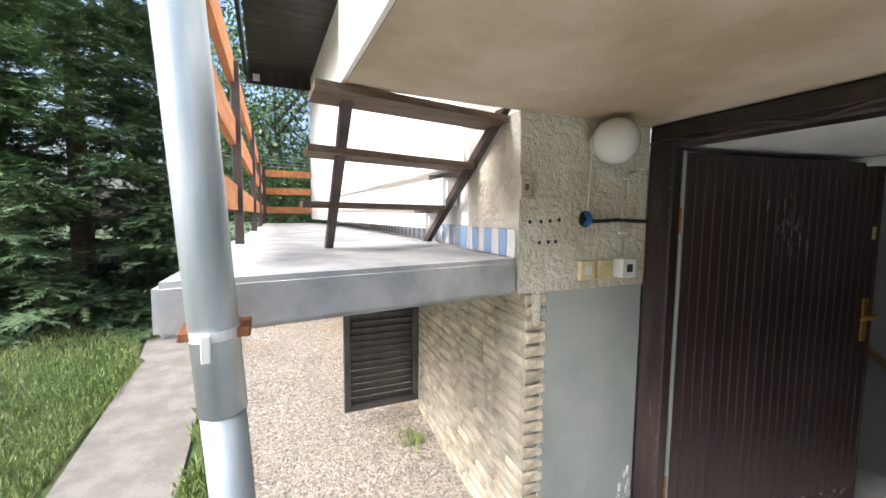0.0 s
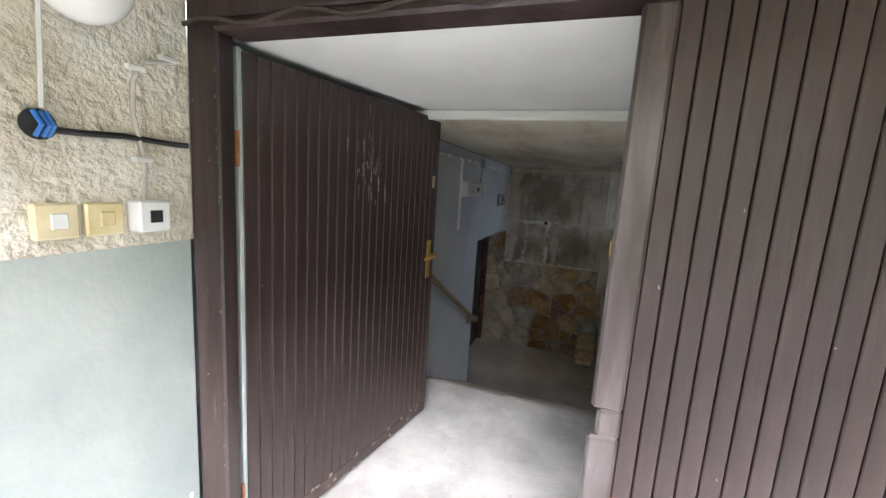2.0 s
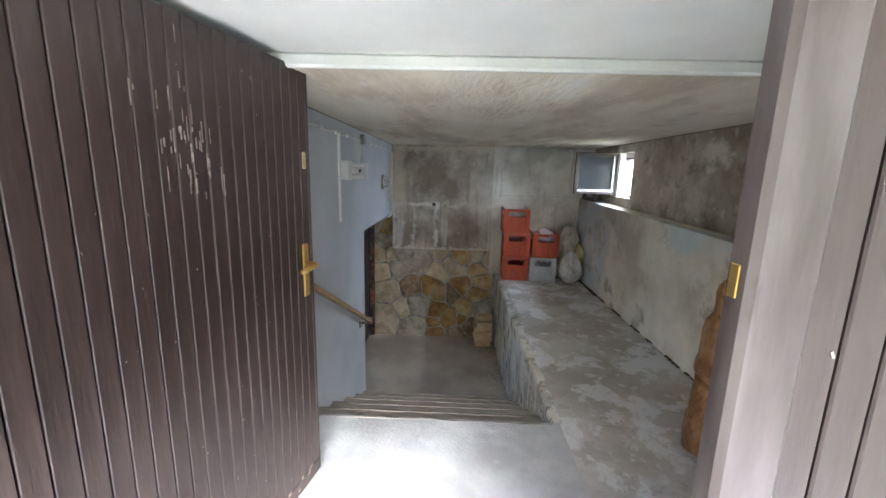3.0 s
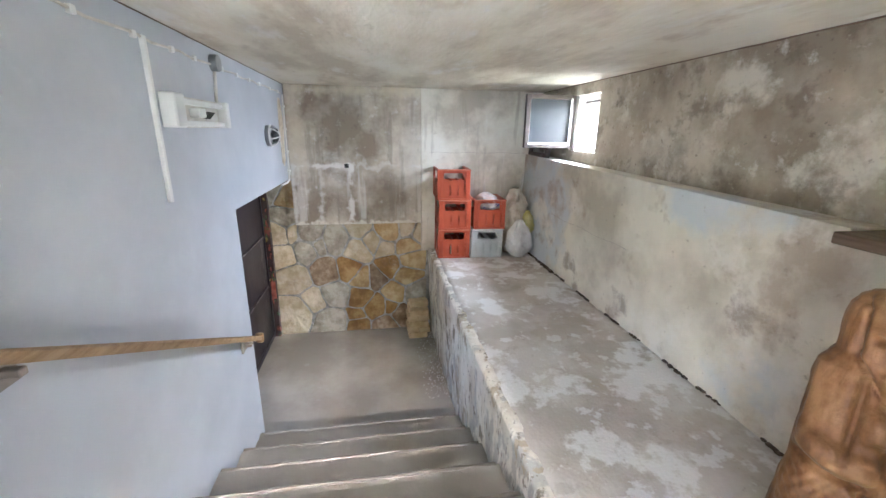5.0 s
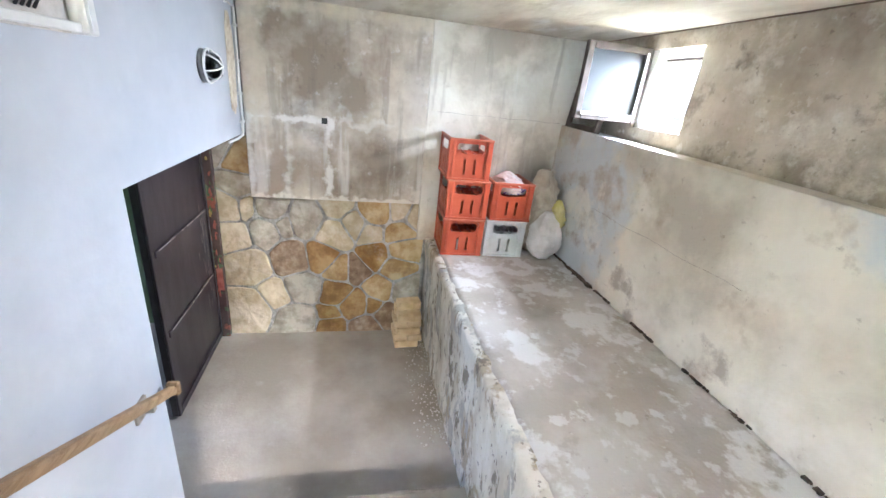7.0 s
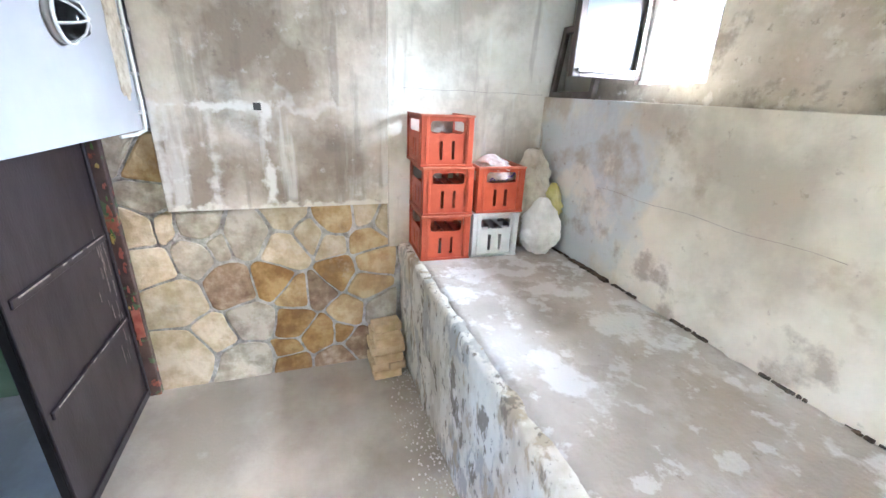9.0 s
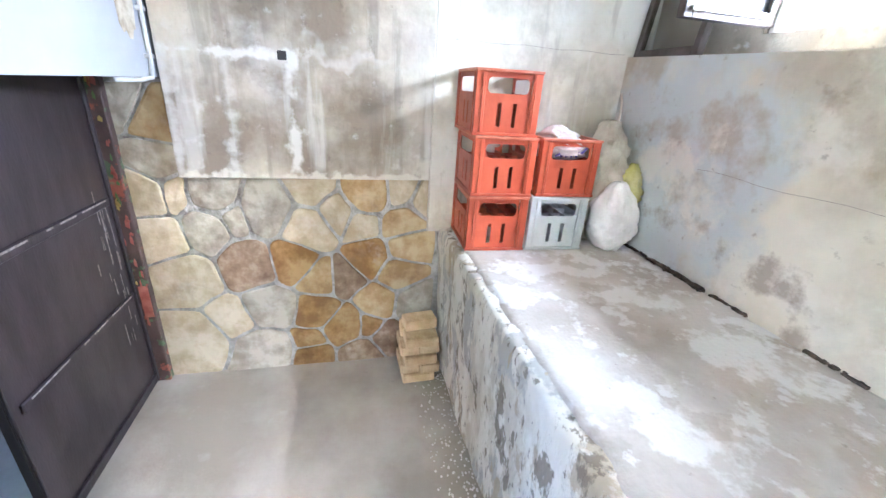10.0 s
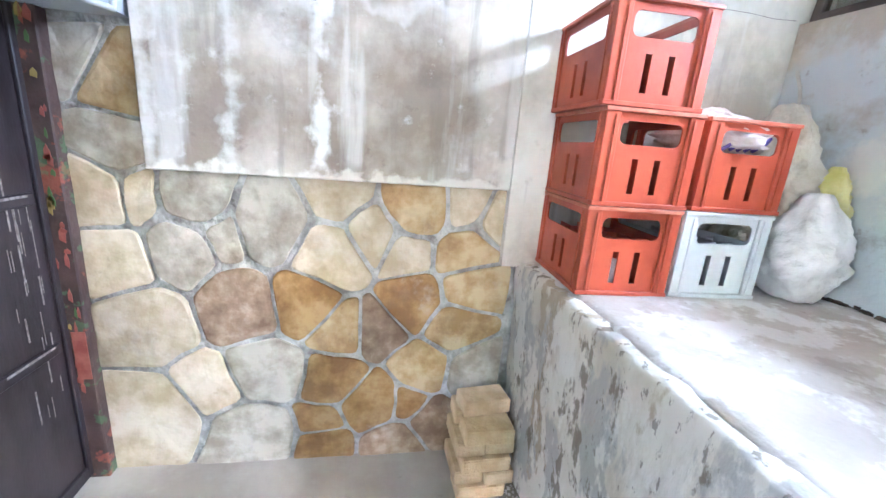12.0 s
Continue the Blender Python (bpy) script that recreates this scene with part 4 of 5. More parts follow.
crate(M["crate_red"], "red plastic crate holding a striped bag", pose(CX + 0.01, -0.812, 0.289), 87.5)
bt = thing("bottle", "white and red labelled bottle inside a crate", "bottle", pose(5.85, -0.455, 0.016))
b1 = bmesh.new()
tube(b1, [(0, 0, 0), (0, 0, 0.1)], 0.028, 12)
smooth(part("body", b1, M["paper"], bt))
b2 = bmesh.new()
tube(b2, [(0, 0, 0.1), (0, 0, 0.115), (0, 0, 0.14)], 0.027, 12, 0.012)
part("neck", b2, M["crate_red"], bt, "red neck")


def sack(name, label, centre, size, material, seed, crumple=0.16, pinch=0.0, rings=18, sides=22):
    """A soft, creased bag: a closed skin with folds that sags on its base."""
    bm = bmesh.new()
    r = random.Random(seed)
    o = Vector((r.uniform(0, 50), r.uniform(0, 50), r.uniform(0, 50)))
    ring = []
    for i in range(rings + 1):
        t = i / rings
        prof = min(1.0, (math.sin(min(1, t * 1.9 + 0.12) * math.pi / 2)) ** 0.5) * (1 - t ** 3 * (0.75 + pinch * 0.2)) * (1 - pinch * max(0, t - 0.55))
        row = []
        for j in range(sides):
            a = 2 * math.pi * j / sides
            q = Vector((math.cos(a) * 1.6, math.sin(a) * 1.6, t * 3)) + o
            k = prof * (1 + crumple * noise.noise(q * 1.3) + crumple * 0.9 * abs(noise.noise(q * 3.2)) + crumple * 0.5 * noise.noise(q * 7))
            row.append(bm.verts.new((centre[0] + size[0] * k * math.cos(a), centre[1] + size[1] * k * math.sin(a), centre[2] + size[2] * (t + 0.05 * crumple * noise.noise(q * 4) * (0 < i)))))
        ring.append(row)
    for a, b in zip(ring, ring[1:]):
        for j in range(sides):
            bm.faces.new((a[j], a[(j + 1) % sides], b[(j + 1) % sides], b[j]))
    bm.faces.new(ring[0][::-1])
    bm.faces.new(ring[-1])
    return smooth(tagged(part(name, bm, material), label, "bag"))


sack("plastic_bag", "white knotted plastic bag full of rubbish on the ledge", (5.8, -1.115, 0.0), (0.125, 0.125, 0.37), M["bag_white"], 3, 0.3, 0.1, 28, 38)
sack("plastic_bag", "tall translucent crumpled plastic bag against the wall", (5.98, -1.12, 0.0), (0.14, 0.125, 0.66), M["bag_clear"], 8, 0.5, -0.25, 32, 40)
sack("plastic_bag", "crumpled yellow plastic bag leaning on the wall", (5.84, -1.205, 0.2), (0.062, 0.06, 0.26), M["bag_yellow"], 12, 0.5, 0.0, 24, 30)
sb = bmesh.new()
tube(sb, [(5.99, -1.16, 0.62), (6.03, -1.19, 0.7), (6.05, -1.2, 0.74), (6.09, -1.215, 0.8)], 0.006, 6)
tagged(part("bag_string", sb, M["chips"]), "pale twisted bag handle tied up to the wall", "string")
sack("plastic_bag", "crumpled white and pink bag lying in the crate", (CX, -0.81, 0.46), (0.165, 0.12, 0.165), M["bag_pink"], 21, 0.6, 0.3)
for k in range(5):
    sb = bmesh.new()
    tube(sb, [(5.832 + 0.004 * abs(j - 3), -0.74 - 0.028 * k - 0.011 * j, 0.485 + 0.009 * j) for j in range(6)], 0.006, 6)
    tagged(part("striped_cloth", sb, M["stripe"]), "blue and white striped cloth inside the red crate", "cloth", "striped cloth")

# ---- bricks stacked in the corner ----
br_mesh = mesh_of("brick", boxes((-0.06, 0.06, -0.1, 0.1, 0, 0.062), bevel=0.006), M["brick"])
rb2 = random.Random(6)
for layer in range(5):
    for side_k in (0, 1):
        ob = tagged(new("brick", br_mesh), "yellowish clay brick in a small stack", "brick", "stacked bricks")
        if layer % 2 == 0:
            ob.matrix_basis = pose(5.995 + 0.126 * side_k, -0.12 + rb2.uniform(-0.012, 0.012), FLOOR + 0.001 + layer * 0.064, 0, 0, rb2.uniform(-4, 4))
        else:
            ob.matrix_basis = pose(6.05 + rb2.uniform(-0.015, 0.015), -0.182 + 0.124 * side_k, FLOOR + 0.001 + layer * 0.064, 0, 0, 90 + rb2.uniform(-4, 4))
ob = tagged(new("brick", br_mesh), "single yellowish clay brick on top of the stack", "brick", "stacked bricks")
ob.matrix_basis = pose(6.09, -0.13, FLOOR + 0.001 + 5 * 0.064, 0, 0, 7)

# ---- handrail, lamps and cables on the blue wall ----
hr = thing("handrail", "brown wooden handrail along the stair wall", "handrail")
rp = bmesh.new()
za, zb = 0.80, -0.10
dvec = Vector((1.72, 0, zb - za)).normalized()
up = Vector((-dvec.z, 0, dvec.x))
for e, s in ((Vector((2.85, 1.06, za)), 0), (Vector((4.57, 1.06, zb)), 1)):
    for yy, uu in ((-0.018, -0.017), (0.018, -0.017), (0.018, 0.008), (0.01, 0.016), (-0.01, 0.016), (-0.018, 0.008)):
        rp.verts.new(e + Vector((0, yy, 0)) + up * uu)
rp.verts.ensure_lookup_table()
for k in range(6):
    q = (k + 1) % 6
    rp.faces.new((rp.verts[k], rp.verts[q], rp.verts[6 + q], rp.verts[6 + k]))
rp.faces.new(rp.verts[0:6])
rp.faces.new(rp.verts[6:12])
part("rail", rp, M["rail_wood"], hr)
part("end_block", boxes((4.565, 4.595, 1.035, 1.085, -0.135, -0.07), bevel=0.008), M["rail_wood"], hr, "pale end block")
for x in (3.0, 4.42):
    z = za + (x - 2.85) / 1.72 * (zb - za) - 0.03
    part("bracket", boxes((x - 0.012, x + 0.012, 1.055, 1.112, z - 0.02, z), (x - 0.04, x + 0.04, 1.098, 1.112, z - 0.05, z + 0.03), bevel=0.003), M["step_edge"], hr, "pale painted bracket")

fx = thing("light_fitting", "open white strip light fitting without its cover", "light fitting")
part("end_cap", boxes((3.91, 4.0, 1.05, 1.112, 1.2, 1.335), bevel=0.006), M["white_plastic"], fx)
part("end_cap", boxes((4.49, 4.53, 1.05, 1.112, 1.2, 1.33), bevel=0.006), M["white_plastic"], fx)
part("back_plate", boxes((4.0, 4.49, 1.098, 1.112, 1.2, 1.33), bevel=0.002), M["chips"], fx)
part("bar", boxes((4.0, 4.49, 1.07, 1.09, 1.295, 1.32), bevel=0.003), M["white_plastic"], fx)
part("bar", boxes((4.0, 4.49, 1.07, 1.09, 1.205, 1.23), bevel=0.003), M["white_plastic"], fx)
part("ballast", boxes((4.14, 4.22, 1.055, 1.098, 1.245, 1.285), bevel=0.004), M["white_plastic"], fx)
wb = bmesh.new()
for k in range(4):
    tube(wb, [(4.23 + 0.02 * k, 1.095, 1.25 + 0.008 * k), (4.27 + 0.02 * k, 1.06, 1.27), (4.3 + 0.02 * k, 1.095, 1.245)], 0.004, 6)
part("wiring", wb, M["black_rubber"], fx)
cd = bmesh.new()
box(cd, 3.845, 3.868, 1.094, 1.112, 0.91, 1.52, bevel=0.003)
tagged(part("conduit", cd, M["white_plastic"]), "white plastic cable trunking on the wall", "conduit")
wl = thing("wall_cable", "pale cable clipped along the top of the wall", "cable")
w1 = bmesh.new()
tube(w1, [(2.6 + 0.12 * k, 1.103, 1.512 + 0.006 * math.sin(k * 2.1)) for k in range(30)], 0.005, 6)
part("wire", w1, M["chips"], wl)
clip_mesh = mesh_of("clip", boxes((-0.012, 0.012, -0.016, 0.0, -0.012, 0.012), bevel=0.002), M["white_plastic"])
for x in (2.85, 3.2, 3.5, 3.8, 4.08, 4.3, 4.65, 4.9, 5.15, 5.4, 5.7, 5.98):
    cl = new("clip", clip_mesh)
    cl.parent, cl.location = wl, (x, 1.112, 1.512)
jb = thing("junction_box", "round grey junction box on the wall", "junction box")
j1 = bmesh.new()
tube(j1, [(4.53, 1.112, 1.525), (4.53, 1.075, 1.525)], 0.042, 16)
part("box", j1, M["grey_metal"], jb)
j2 = bmesh.new()
tube(j2, [(4.53, 1.1, 1.49), (4.52, 1.1, 1.42), (4.5, 1.1, 1.33)], 0.008, 6)
part("lead", j2, M["chips"], jb)
lp = thing("bulkhead_lamp", "small round bulkhead lamp with a wire cage", "wall lamp", pose(5.51, 1.112, 1.15, 90, 0, 0))
l1 = bmesh.new()
tube(l1, [(0, 0, 0), (0, 0, 0.03)], 0.08, 20)
smooth(part("base", l1, M["grey_metal"], lp))
l2 = bmesh.new()
tube(l2, [(0, 0, 0.03), (0, 0, 0.06), (0, 0, 0.085)], 0.068, 18, 0.048)
globe = smooth(part("globe", l2, M["lamp_glass"], lp))
for k in range(3):
    l3 = bmesh.new()
    a = math.pi * k / 3 + 0.3
    tube(l3, [(0.078 * math.cos(t) * math.cos(a), 0.078 * math.cos(t) * math.sin(a), 0.03 + 0.066 * math.sin(t)) for t in [math.pi * q / 10 for q in range(11)]], 0.0045, 6)
    part("cage_wire", l3, M["white_plastic"], globe)
l4 = bmesh.new()
tube(l4, [(0.08 * math.cos(t), 0.08 * math.sin(t), 0.034) for t in [2 * math.pi * q / 20 for q in range(21)]], 0.006, 6)
part("cage_ring", l4, M["white_plastic"], lp)
vc = thing("corner_conduit", "white cable conduit running down the wall corner", "conduit")
v1 = bmesh.new()
tube(v1, [(6.12, 1.098, 1.5), (6.12, 1.098, 1.15), (6.13, 1.098, 0.8), (6.11, 1.098, 0.735), (6.0, 1.098, 0.725), (5.8, 1.1, 0.727)], 0.009, 8)
smooth(part("tube", v1, M["white_plastic"], vc))
for z in (1.4, 1.2, 1.0, 0.82):
    part("clip", boxes((6.1, 6.145, 1.085, 1.112, z - 0.008, z + 0.008), bevel=0.002), M["white_plastic"], vc)
pp = bmesh.new()
pts = []
for k in range(26):
    a = 2 * math.pi * k / 26
    r = 1 + 0.35 * noise.noise(Vector((math.cos(a) * 2, math.sin(a) * 2, 5)))
    pts.append(pp.verts.new((6.02 + 0.085 * r * math.cos(a), 1.107, 1.16 + 0.3 * r * math.sin(a))))
pp.faces.new(pts)
ex = bmesh.ops.extrude_face_region(pp, geom=pp.faces[:])
for v in ex["geom"]:
    if isinstance(v, bmesh.types.BMVert):
        v.co.y += 0.004
setting("bare_patch", pp, M["split_stone"], "bare brown patch where plaster fell off", "wall")

# ---- shelf board and carved figure ----
sh = tagged(part("shelf_board", boxes((1.55, 3.15, -1.42, -1.2, 0.868, 0.908), bevel=0.004), M["old_wood"]), "rough dark wooden board lying on the wall ledge", "shelf")
bw = thing("bowl", "blue plastic bowl on the wooden board", "bowl", pose(2.9, -1.32, 0.909))
bb = bmesh.new()
tube(bb, [(0, 0, 0), (0, 0, 0.015), (0, 0, 0.04)], 0.03, 14, 0.055)
part("body", bb, M["blue_plastic"], bw)
an = bmesh.new()
tube(an, [(0.03, 0.0, 0.03), (0.035, 0.0, 0.15)], 0.003, 6)
part("stem", an, M["black_rubber"], bw, "thin dark stem")
cp = thing("cup", "beige stone cup on the wooden board", "cup", pose(2.78, -1.26, 0.909))
cc = bmesh.new()
tube(cc, [(0, 0, 0), (0, 0, 0.03), (0, 0, 0.05), (0, 0, 0.075)], 0.032, 12, 0.024)
smooth(part("body", cc, M["split_stone"], cp))
pn = bmesh.new()
tube(pn, [(2.8, -1.33, 0.928), (2.45, -1.3, 0.93)], 0.008, 8)
tagged(part("metal_rod", pn, M["grey_metal"]), "thin grey metal rod lying on the board", "rod")
pl = thing("number_plate", "white number plate leaning on the wall", "sign", pose(2.6, -1.395, 0.909, 12, 0, 0))
part("plate", boxes((-0.2, 0.2, -0.002, 0.002, 0.0, 0.1), bevel=0.001), M["paper"], pl)
part("border", boxes((-0.2, 0.2, 0.002, 0.004, 0.0, 0.006), (-0.2, 0.2, 0.002, 0.004, 0.094, 0.1), (-0.2, -0.194, 0.002, 0.004, 0.006, 0.094), (0.194, 0.2, 0.002, 0.004, 0.006, 0.094)), M["black_rubber"], pl)
part("flag_red", boxes((0.1, 0.17, 0.002, 0.004, 0.066, 0.08)), M["crate_red"], pl, "red bar")
part("flag_green", boxes((0.1, 0.17, 0.002, 0.004, 0.042, 0.055)), M["leaf_tree"], pl, "green bar")
for u0, u1, v0, v1 in ((0.15, 0.17, 0.012, 0.034), (0.12, 0.14, 0.012, 0.034), (-0.085, -0.06, 0.02, 0.08), (-0.13, -0.1, 0.02, 0.08)):
    part("mark", boxes((u0, u1, 0.002, 0.004, v0, v1)), M["black_rubber"], pl)
tx = bpy.data.curves.new("letter", "FONT")
tx.body, tx.size, tx.extrude = "A", 0.09, 0.001
tx.materials.append(M["black_rubber"])
lt = new("letter", tx)
lt.parent = pl
lt.matrix_basis = pose(0.05, 0.004, 0.018, 90, 0, 180)
bx = thing("box", "flat white box on the wooden board", "box", pose(2.47, -1.255, 0.909, 0, 0, 4))
part("tray", boxes((-0.2, 0.15, -0.07, 0.07, 0.0, 0.03), bevel=0.004), M["paper"], bx)
part("lid", boxes((-0.205, 0.155, -0.075, 0.075, 0.03, 0.045), bevel=0.004), M["paper"], bx)


def carved_figure():
    """A squat figure cut from one log: stacked oval sections with a face, lapels, folded arms and a coat, in one skin."""
    bm = bmesh.new()
    n = 60
    prof = [(0.0, 0.150, 0.110), (0.06, 0.155, 0.112), (0.2, 0.145, 0.105), (0.36, 0.135, 0.1), (0.46, 0.138, 0.1), (0.55, 0.137, 0.095), (0.595, 0.13, 0.088), (0.62, 0.112, 0.086),
            (0.64, 0.099, 0.088), (0.67, 0.1, 0.092), (0.715, 0.103, 0.092), (0.75, 0.097, 0.085), (0.775, 0.083, 0.07), (0.79, 0.062, 0.052), (0.798, 0.038, 0.032), (0.8, 0.012, 0.01)]
    rows, hmax = [], 0.8
    for i in range(171):
        z = hmax * i / 170
        for (z0, a0, b0), (z1, a1, b1) in zip(prof, prof[1:]):
            if z0 <= z <= z1 + 1e-9:
                t = (z - z0) / (z1 - z0)
                t = t * t * (3 - 2 * t)
                a, b = a0 + (a1 - a0) * t, b0 + (b1 - b0) * t
                break
        row = []
        for j in range(n * 2):
            th = math.pi * j / n
            x, y = a * math.cos(th), b * math.sin(th)
            front = max(0.0, -math.sin(th))
            k = 0.0
            if front > 0.05:
                u = x
                w = 0.074 * min(1.0, max(0.04, (z - 0.545) / 0.1))
                if z > 0.545:
                    k -= 0.013 * math.exp(-((abs(u) - w) / 0.007) ** 2)
                    k += 0.008 if abs(u) < w else 0.0
                    k += 0.018 * math.exp(-(u / 0.013) ** 2 - ((z - 0.665) / 0.026) ** 2)
                    k -= 0.014 * sum(math.exp(-((u - e) / 0.016) ** 2 - ((z - 0.695) / 0.01) ** 2) for e in (-0.036, 0.036))
                    k += 0.008 * math.exp(-((abs(u) - 0.036) / 0.025) ** 2 - ((z - 0.717) / 0.008) ** 2)
                    k -= 0.012 * math.exp(-(u / 0.022) ** 2 - ((z - 0.622) / 0.006) ** 2)
                    k += 0.01 * math.exp(-(u / 0.02) ** 2 - ((z - 0.605) / 0.01) ** 2)
                    k -= 0.012 * (math.exp(-((abs(u) - 0.05) / 0.008) ** 2) if z < 0.6 else 0.0)
                else:
                    k += 0.024 * math.exp(-((u / 0.032) ** 4) - (((z - 0.49) / 0.042) ** 4))
                    k -= 0.012 * math.exp(-((abs(u) - 0.05) / 0.008) ** 2) * (0.38 < z)
                    arm = 0.375 + 0.3 * max(0.0, abs(u) - 0.05)
                    k += 0.02 * math.exp(-(((z - arm) / 0.034) ** 4)) * (u < 0.02)
                    k += 0.022 * math.exp(-(((z - arm + 0.03) / 0.04) ** 4)) * (u >= 0.02)
                    for g in range(4):
                        k -= 0.008 * math.exp(-((u - 0.02 - 0.014 * g) / 0.004) ** 2 - ((z - 0.35) / 0.03) ** 2)
                    k -= 0.016 * math.exp(-((z - arm + 0.055) / 0.009) ** 2) * (u < 0.02)
                    if z < 0.31:
                        k -= 0.022 * math.exp(-((u - 0.012 - 0.05 * (0.31 - z)) / 0.01) ** 2)
                        k -= 0.012 * math.exp(-((u - 0.065) / 0.006) ** 2)
                        k += (0.006 if u > 0.02 else 0.0035) * math.sin(u * 240) * math.sin(z * 170)
            k *= 1.5 * min(1.0, 1.6 * front)
            q = Vector((math.cos(th), math.sin(th), z * 3))
            k += 0.006 * noise.noise(q * 2.3) + 0.004 * noise.noise(q * 6)
            row.append(bm.verts.new((x * (1 + k / max(a, 0.03)), y * (1 + k / max(b, 0.03)), z)))
        rows.append(row)
    for p, q in zip(rows, rows[1:]):
        for j in range(n * 2):
            bm.faces.new((p[j], p[(j + 1) % (2 * n)], q[(j + 1) % (2 * n)], q[j]))
    bm.faces.new(rows[0][::-1])
    bm.faces.new(rows[-1])
    ob = smooth(tagged(part("wooden_statue", bm, M["carved_wood"]), "carved brown wooden statue standing on the ledge", "statue"))
    ob.matrix_basis = pose(2.765, -0.94, 0.012, 2, 2, 0) @ pose(0, 0, 0, 0, 0, -130) @ Matrix.Diagonal((0.9, 0.9, 1.05, 1.0))
    return ob


carved_figure()

# ---- porch wall fittings ----
gl = thing("globe_lamp", "white opal globe lamp on the porch wall", "wall lamp", pose(1.14, 1.145, 1.63, 90, 0, 0))
q1 = bmesh.new()
tube(q1, [(0, 0, 0), (0, 0, 0.03)], 0.04, 20)
smooth(part("base", q1, M["white_plastic"], gl))
q2 = bmesh.new()
bmesh.ops.create_uvsphere(q2, u_segments=28, v_segments=18, radius=0.08, matrix=Matrix.Translation((0, 0, 0.088)))
smooth(part("globe", q2, M["opal"], gl))
# Black discs put the shade of drilled holes onto the uncut plaster.
for x, z in ((0.845, 1.342), (0.893, 1.343), (0.933, 1.346), (0.973, 1.35), (0.888, 1.269), (0.928, 1.27), (0.96, 1.271)):
    h1 = bmesh.new()
    tube(h1, [(x, 1.1462, z), (x, 1.1435, z)], 0.007, 10)
    tagged(part("drill_hole_shade", h1, M["black_rubber"]), "dark disc for the shade in a drilled hole", "hole", "drilled holes")
part_box = thing("wall_recess", "small chipped square socket recess in the wall", "recess")
part("surround", boxes((0.8, 0.86, 1.139, 1.147, 1.42, 1.435), (0.8, 0.86, 1.139, 1.147, 1.49, 1.505), (0.8, 0.815, 1.139, 1.147, 1.435, 1.49), (0.845, 0.86, 1.139, 1.147, 1.435, 1.49), bevel=0.002), M["split_stone"], part_box)
part("plug", boxes((0.822, 0.838, 1.141, 1.147, 1.45, 1.472), bevel=0.003), M["old_wood"], part_box)
bxw = thing("wire_box", "round wall box with blue wires, its shaded inside a black disc", "junction box")
# A solid black disc stands for the shade inside the open box.
w3 = bmesh.new()
tube(w3, [(1.094, 1.147, 1.353), (1.094, 1.14, 1.353)], 0.03, 16)
part("box", w3, M["black_rubber"], bxw)
for dx in (-0.008, 0.004, 0.012):
    w4 = bmesh.new()
    tube(w4, [(1.094 + dx, 1.138, 1.33), (1.1 + dx, 1.125, 1.352), (1.092 + dx, 1.135, 1.378)], 0.0045, 6)
    part("blue_wire", w4, M["blue_plastic"], bxw, "blue insulated wire")
w5 = bmesh.new()
tube(w5, [(1.1, 1.136, 1.345), (1.16, 1.132, 1.345), (1.25, 1.138, 1.35), (1.36, 1.138, 1.345), (1.4, 1.13, 1.345)], 0.007, 8)
part("black_cable", w5, M["black_rubber"], bxw, "black cable")
w6 = bmesh.new()
tube(w6, [(1.11, 1.138, 1.6), (1.105, 1.137, 1.5), (1.1, 1.138, 1.385)], 0.0045, 6)
part("white_cable", w6, M["white_plastic"], bxw, "white cable")
for nm, x0, lab, mt in (("light_switch", 1.066, "yellowed square light switch on the wall", M["cream_plastic"]), ("light_switch", 1.155, "yellowed blank wall plate beside a switch", M["cream_plastic"])):
    sw = thing(nm, lab, "switch", None, "porch switches")
    plate = part("plate", boxes((x0, x0 + 0.078, 1.128, 1.147, 1.124, 1.198), bevel=0.004), mt, sw)
    part("rocker", boxes((x0 + 0.026, x0 + 0.056, 1.124, 1.128, 1.145, 1.178), bevel=0.002), M["white_plastic"] if x0 < 1.1 else mt, plate)
so = thing("wall_socket", "white surface-mounted wall socket", "socket")
sbody = part("body", boxes((1.248, 1.325, 1.1, 1.147, 1.127, 1.203), bevel=0.005), M["white_plastic"], so)
# black block for the shade in the socket's hollow
part("well_shade", boxes((1.272, 1.302, 1.097, 1.1, 1.15, 1.18), bevel=0.001), M["black_rubber"], sbody)
w7 = bmesh.new()
tube(w7, [(1.287, 1.138, 1.2), (1.292, 1.137, 1.3), (1.27, 1.137, 1.4), (1.275, 1.137, 1.48), (1.3, 1.137, 1.53), (1.38, 1.138, 1.55)], 0.005, 6)
part("cable", w7, M["chips"], so, "cream cable")
for x, z in ((1.287, 1.3), (1.282, 1.51), (1.36, 1.553)):
    part("clip", boxes((x - 0.02, x + 0.02, 1.13, 1.147, z - 0.006, z + 0.006), bevel=0.002), M["white_plastic"], so)

# ---- balcony: skirting tiles, railing, stair, downpipe ----
sk = thing("skirting", "blue and white tiled skirting above the balcony slab", "skirting")
tagged(sk, kind="structure")
tiles = [mesh_of("tile", boxes((-0.008, 0.0, 0.002, 0.06, 0.0, 0.1), bevel=0.0015), M[c]) for c in ("tile_white", "tile_blue")]
for k in range(90):
    y = 1.15 + 0.062 * k
    o = new("tile", tiles[k % 2])
    o.parent = sk
    o.matrix_basis = pose(side(y) - 0.004 + (0.03 if y > 1.6 else 0), y, 1.216, 0, 0, -math.degrees(math.atan(WALL_SKEW)))
rl = thing("railing", "balcony railing of brown posts and orange boards", "railing")
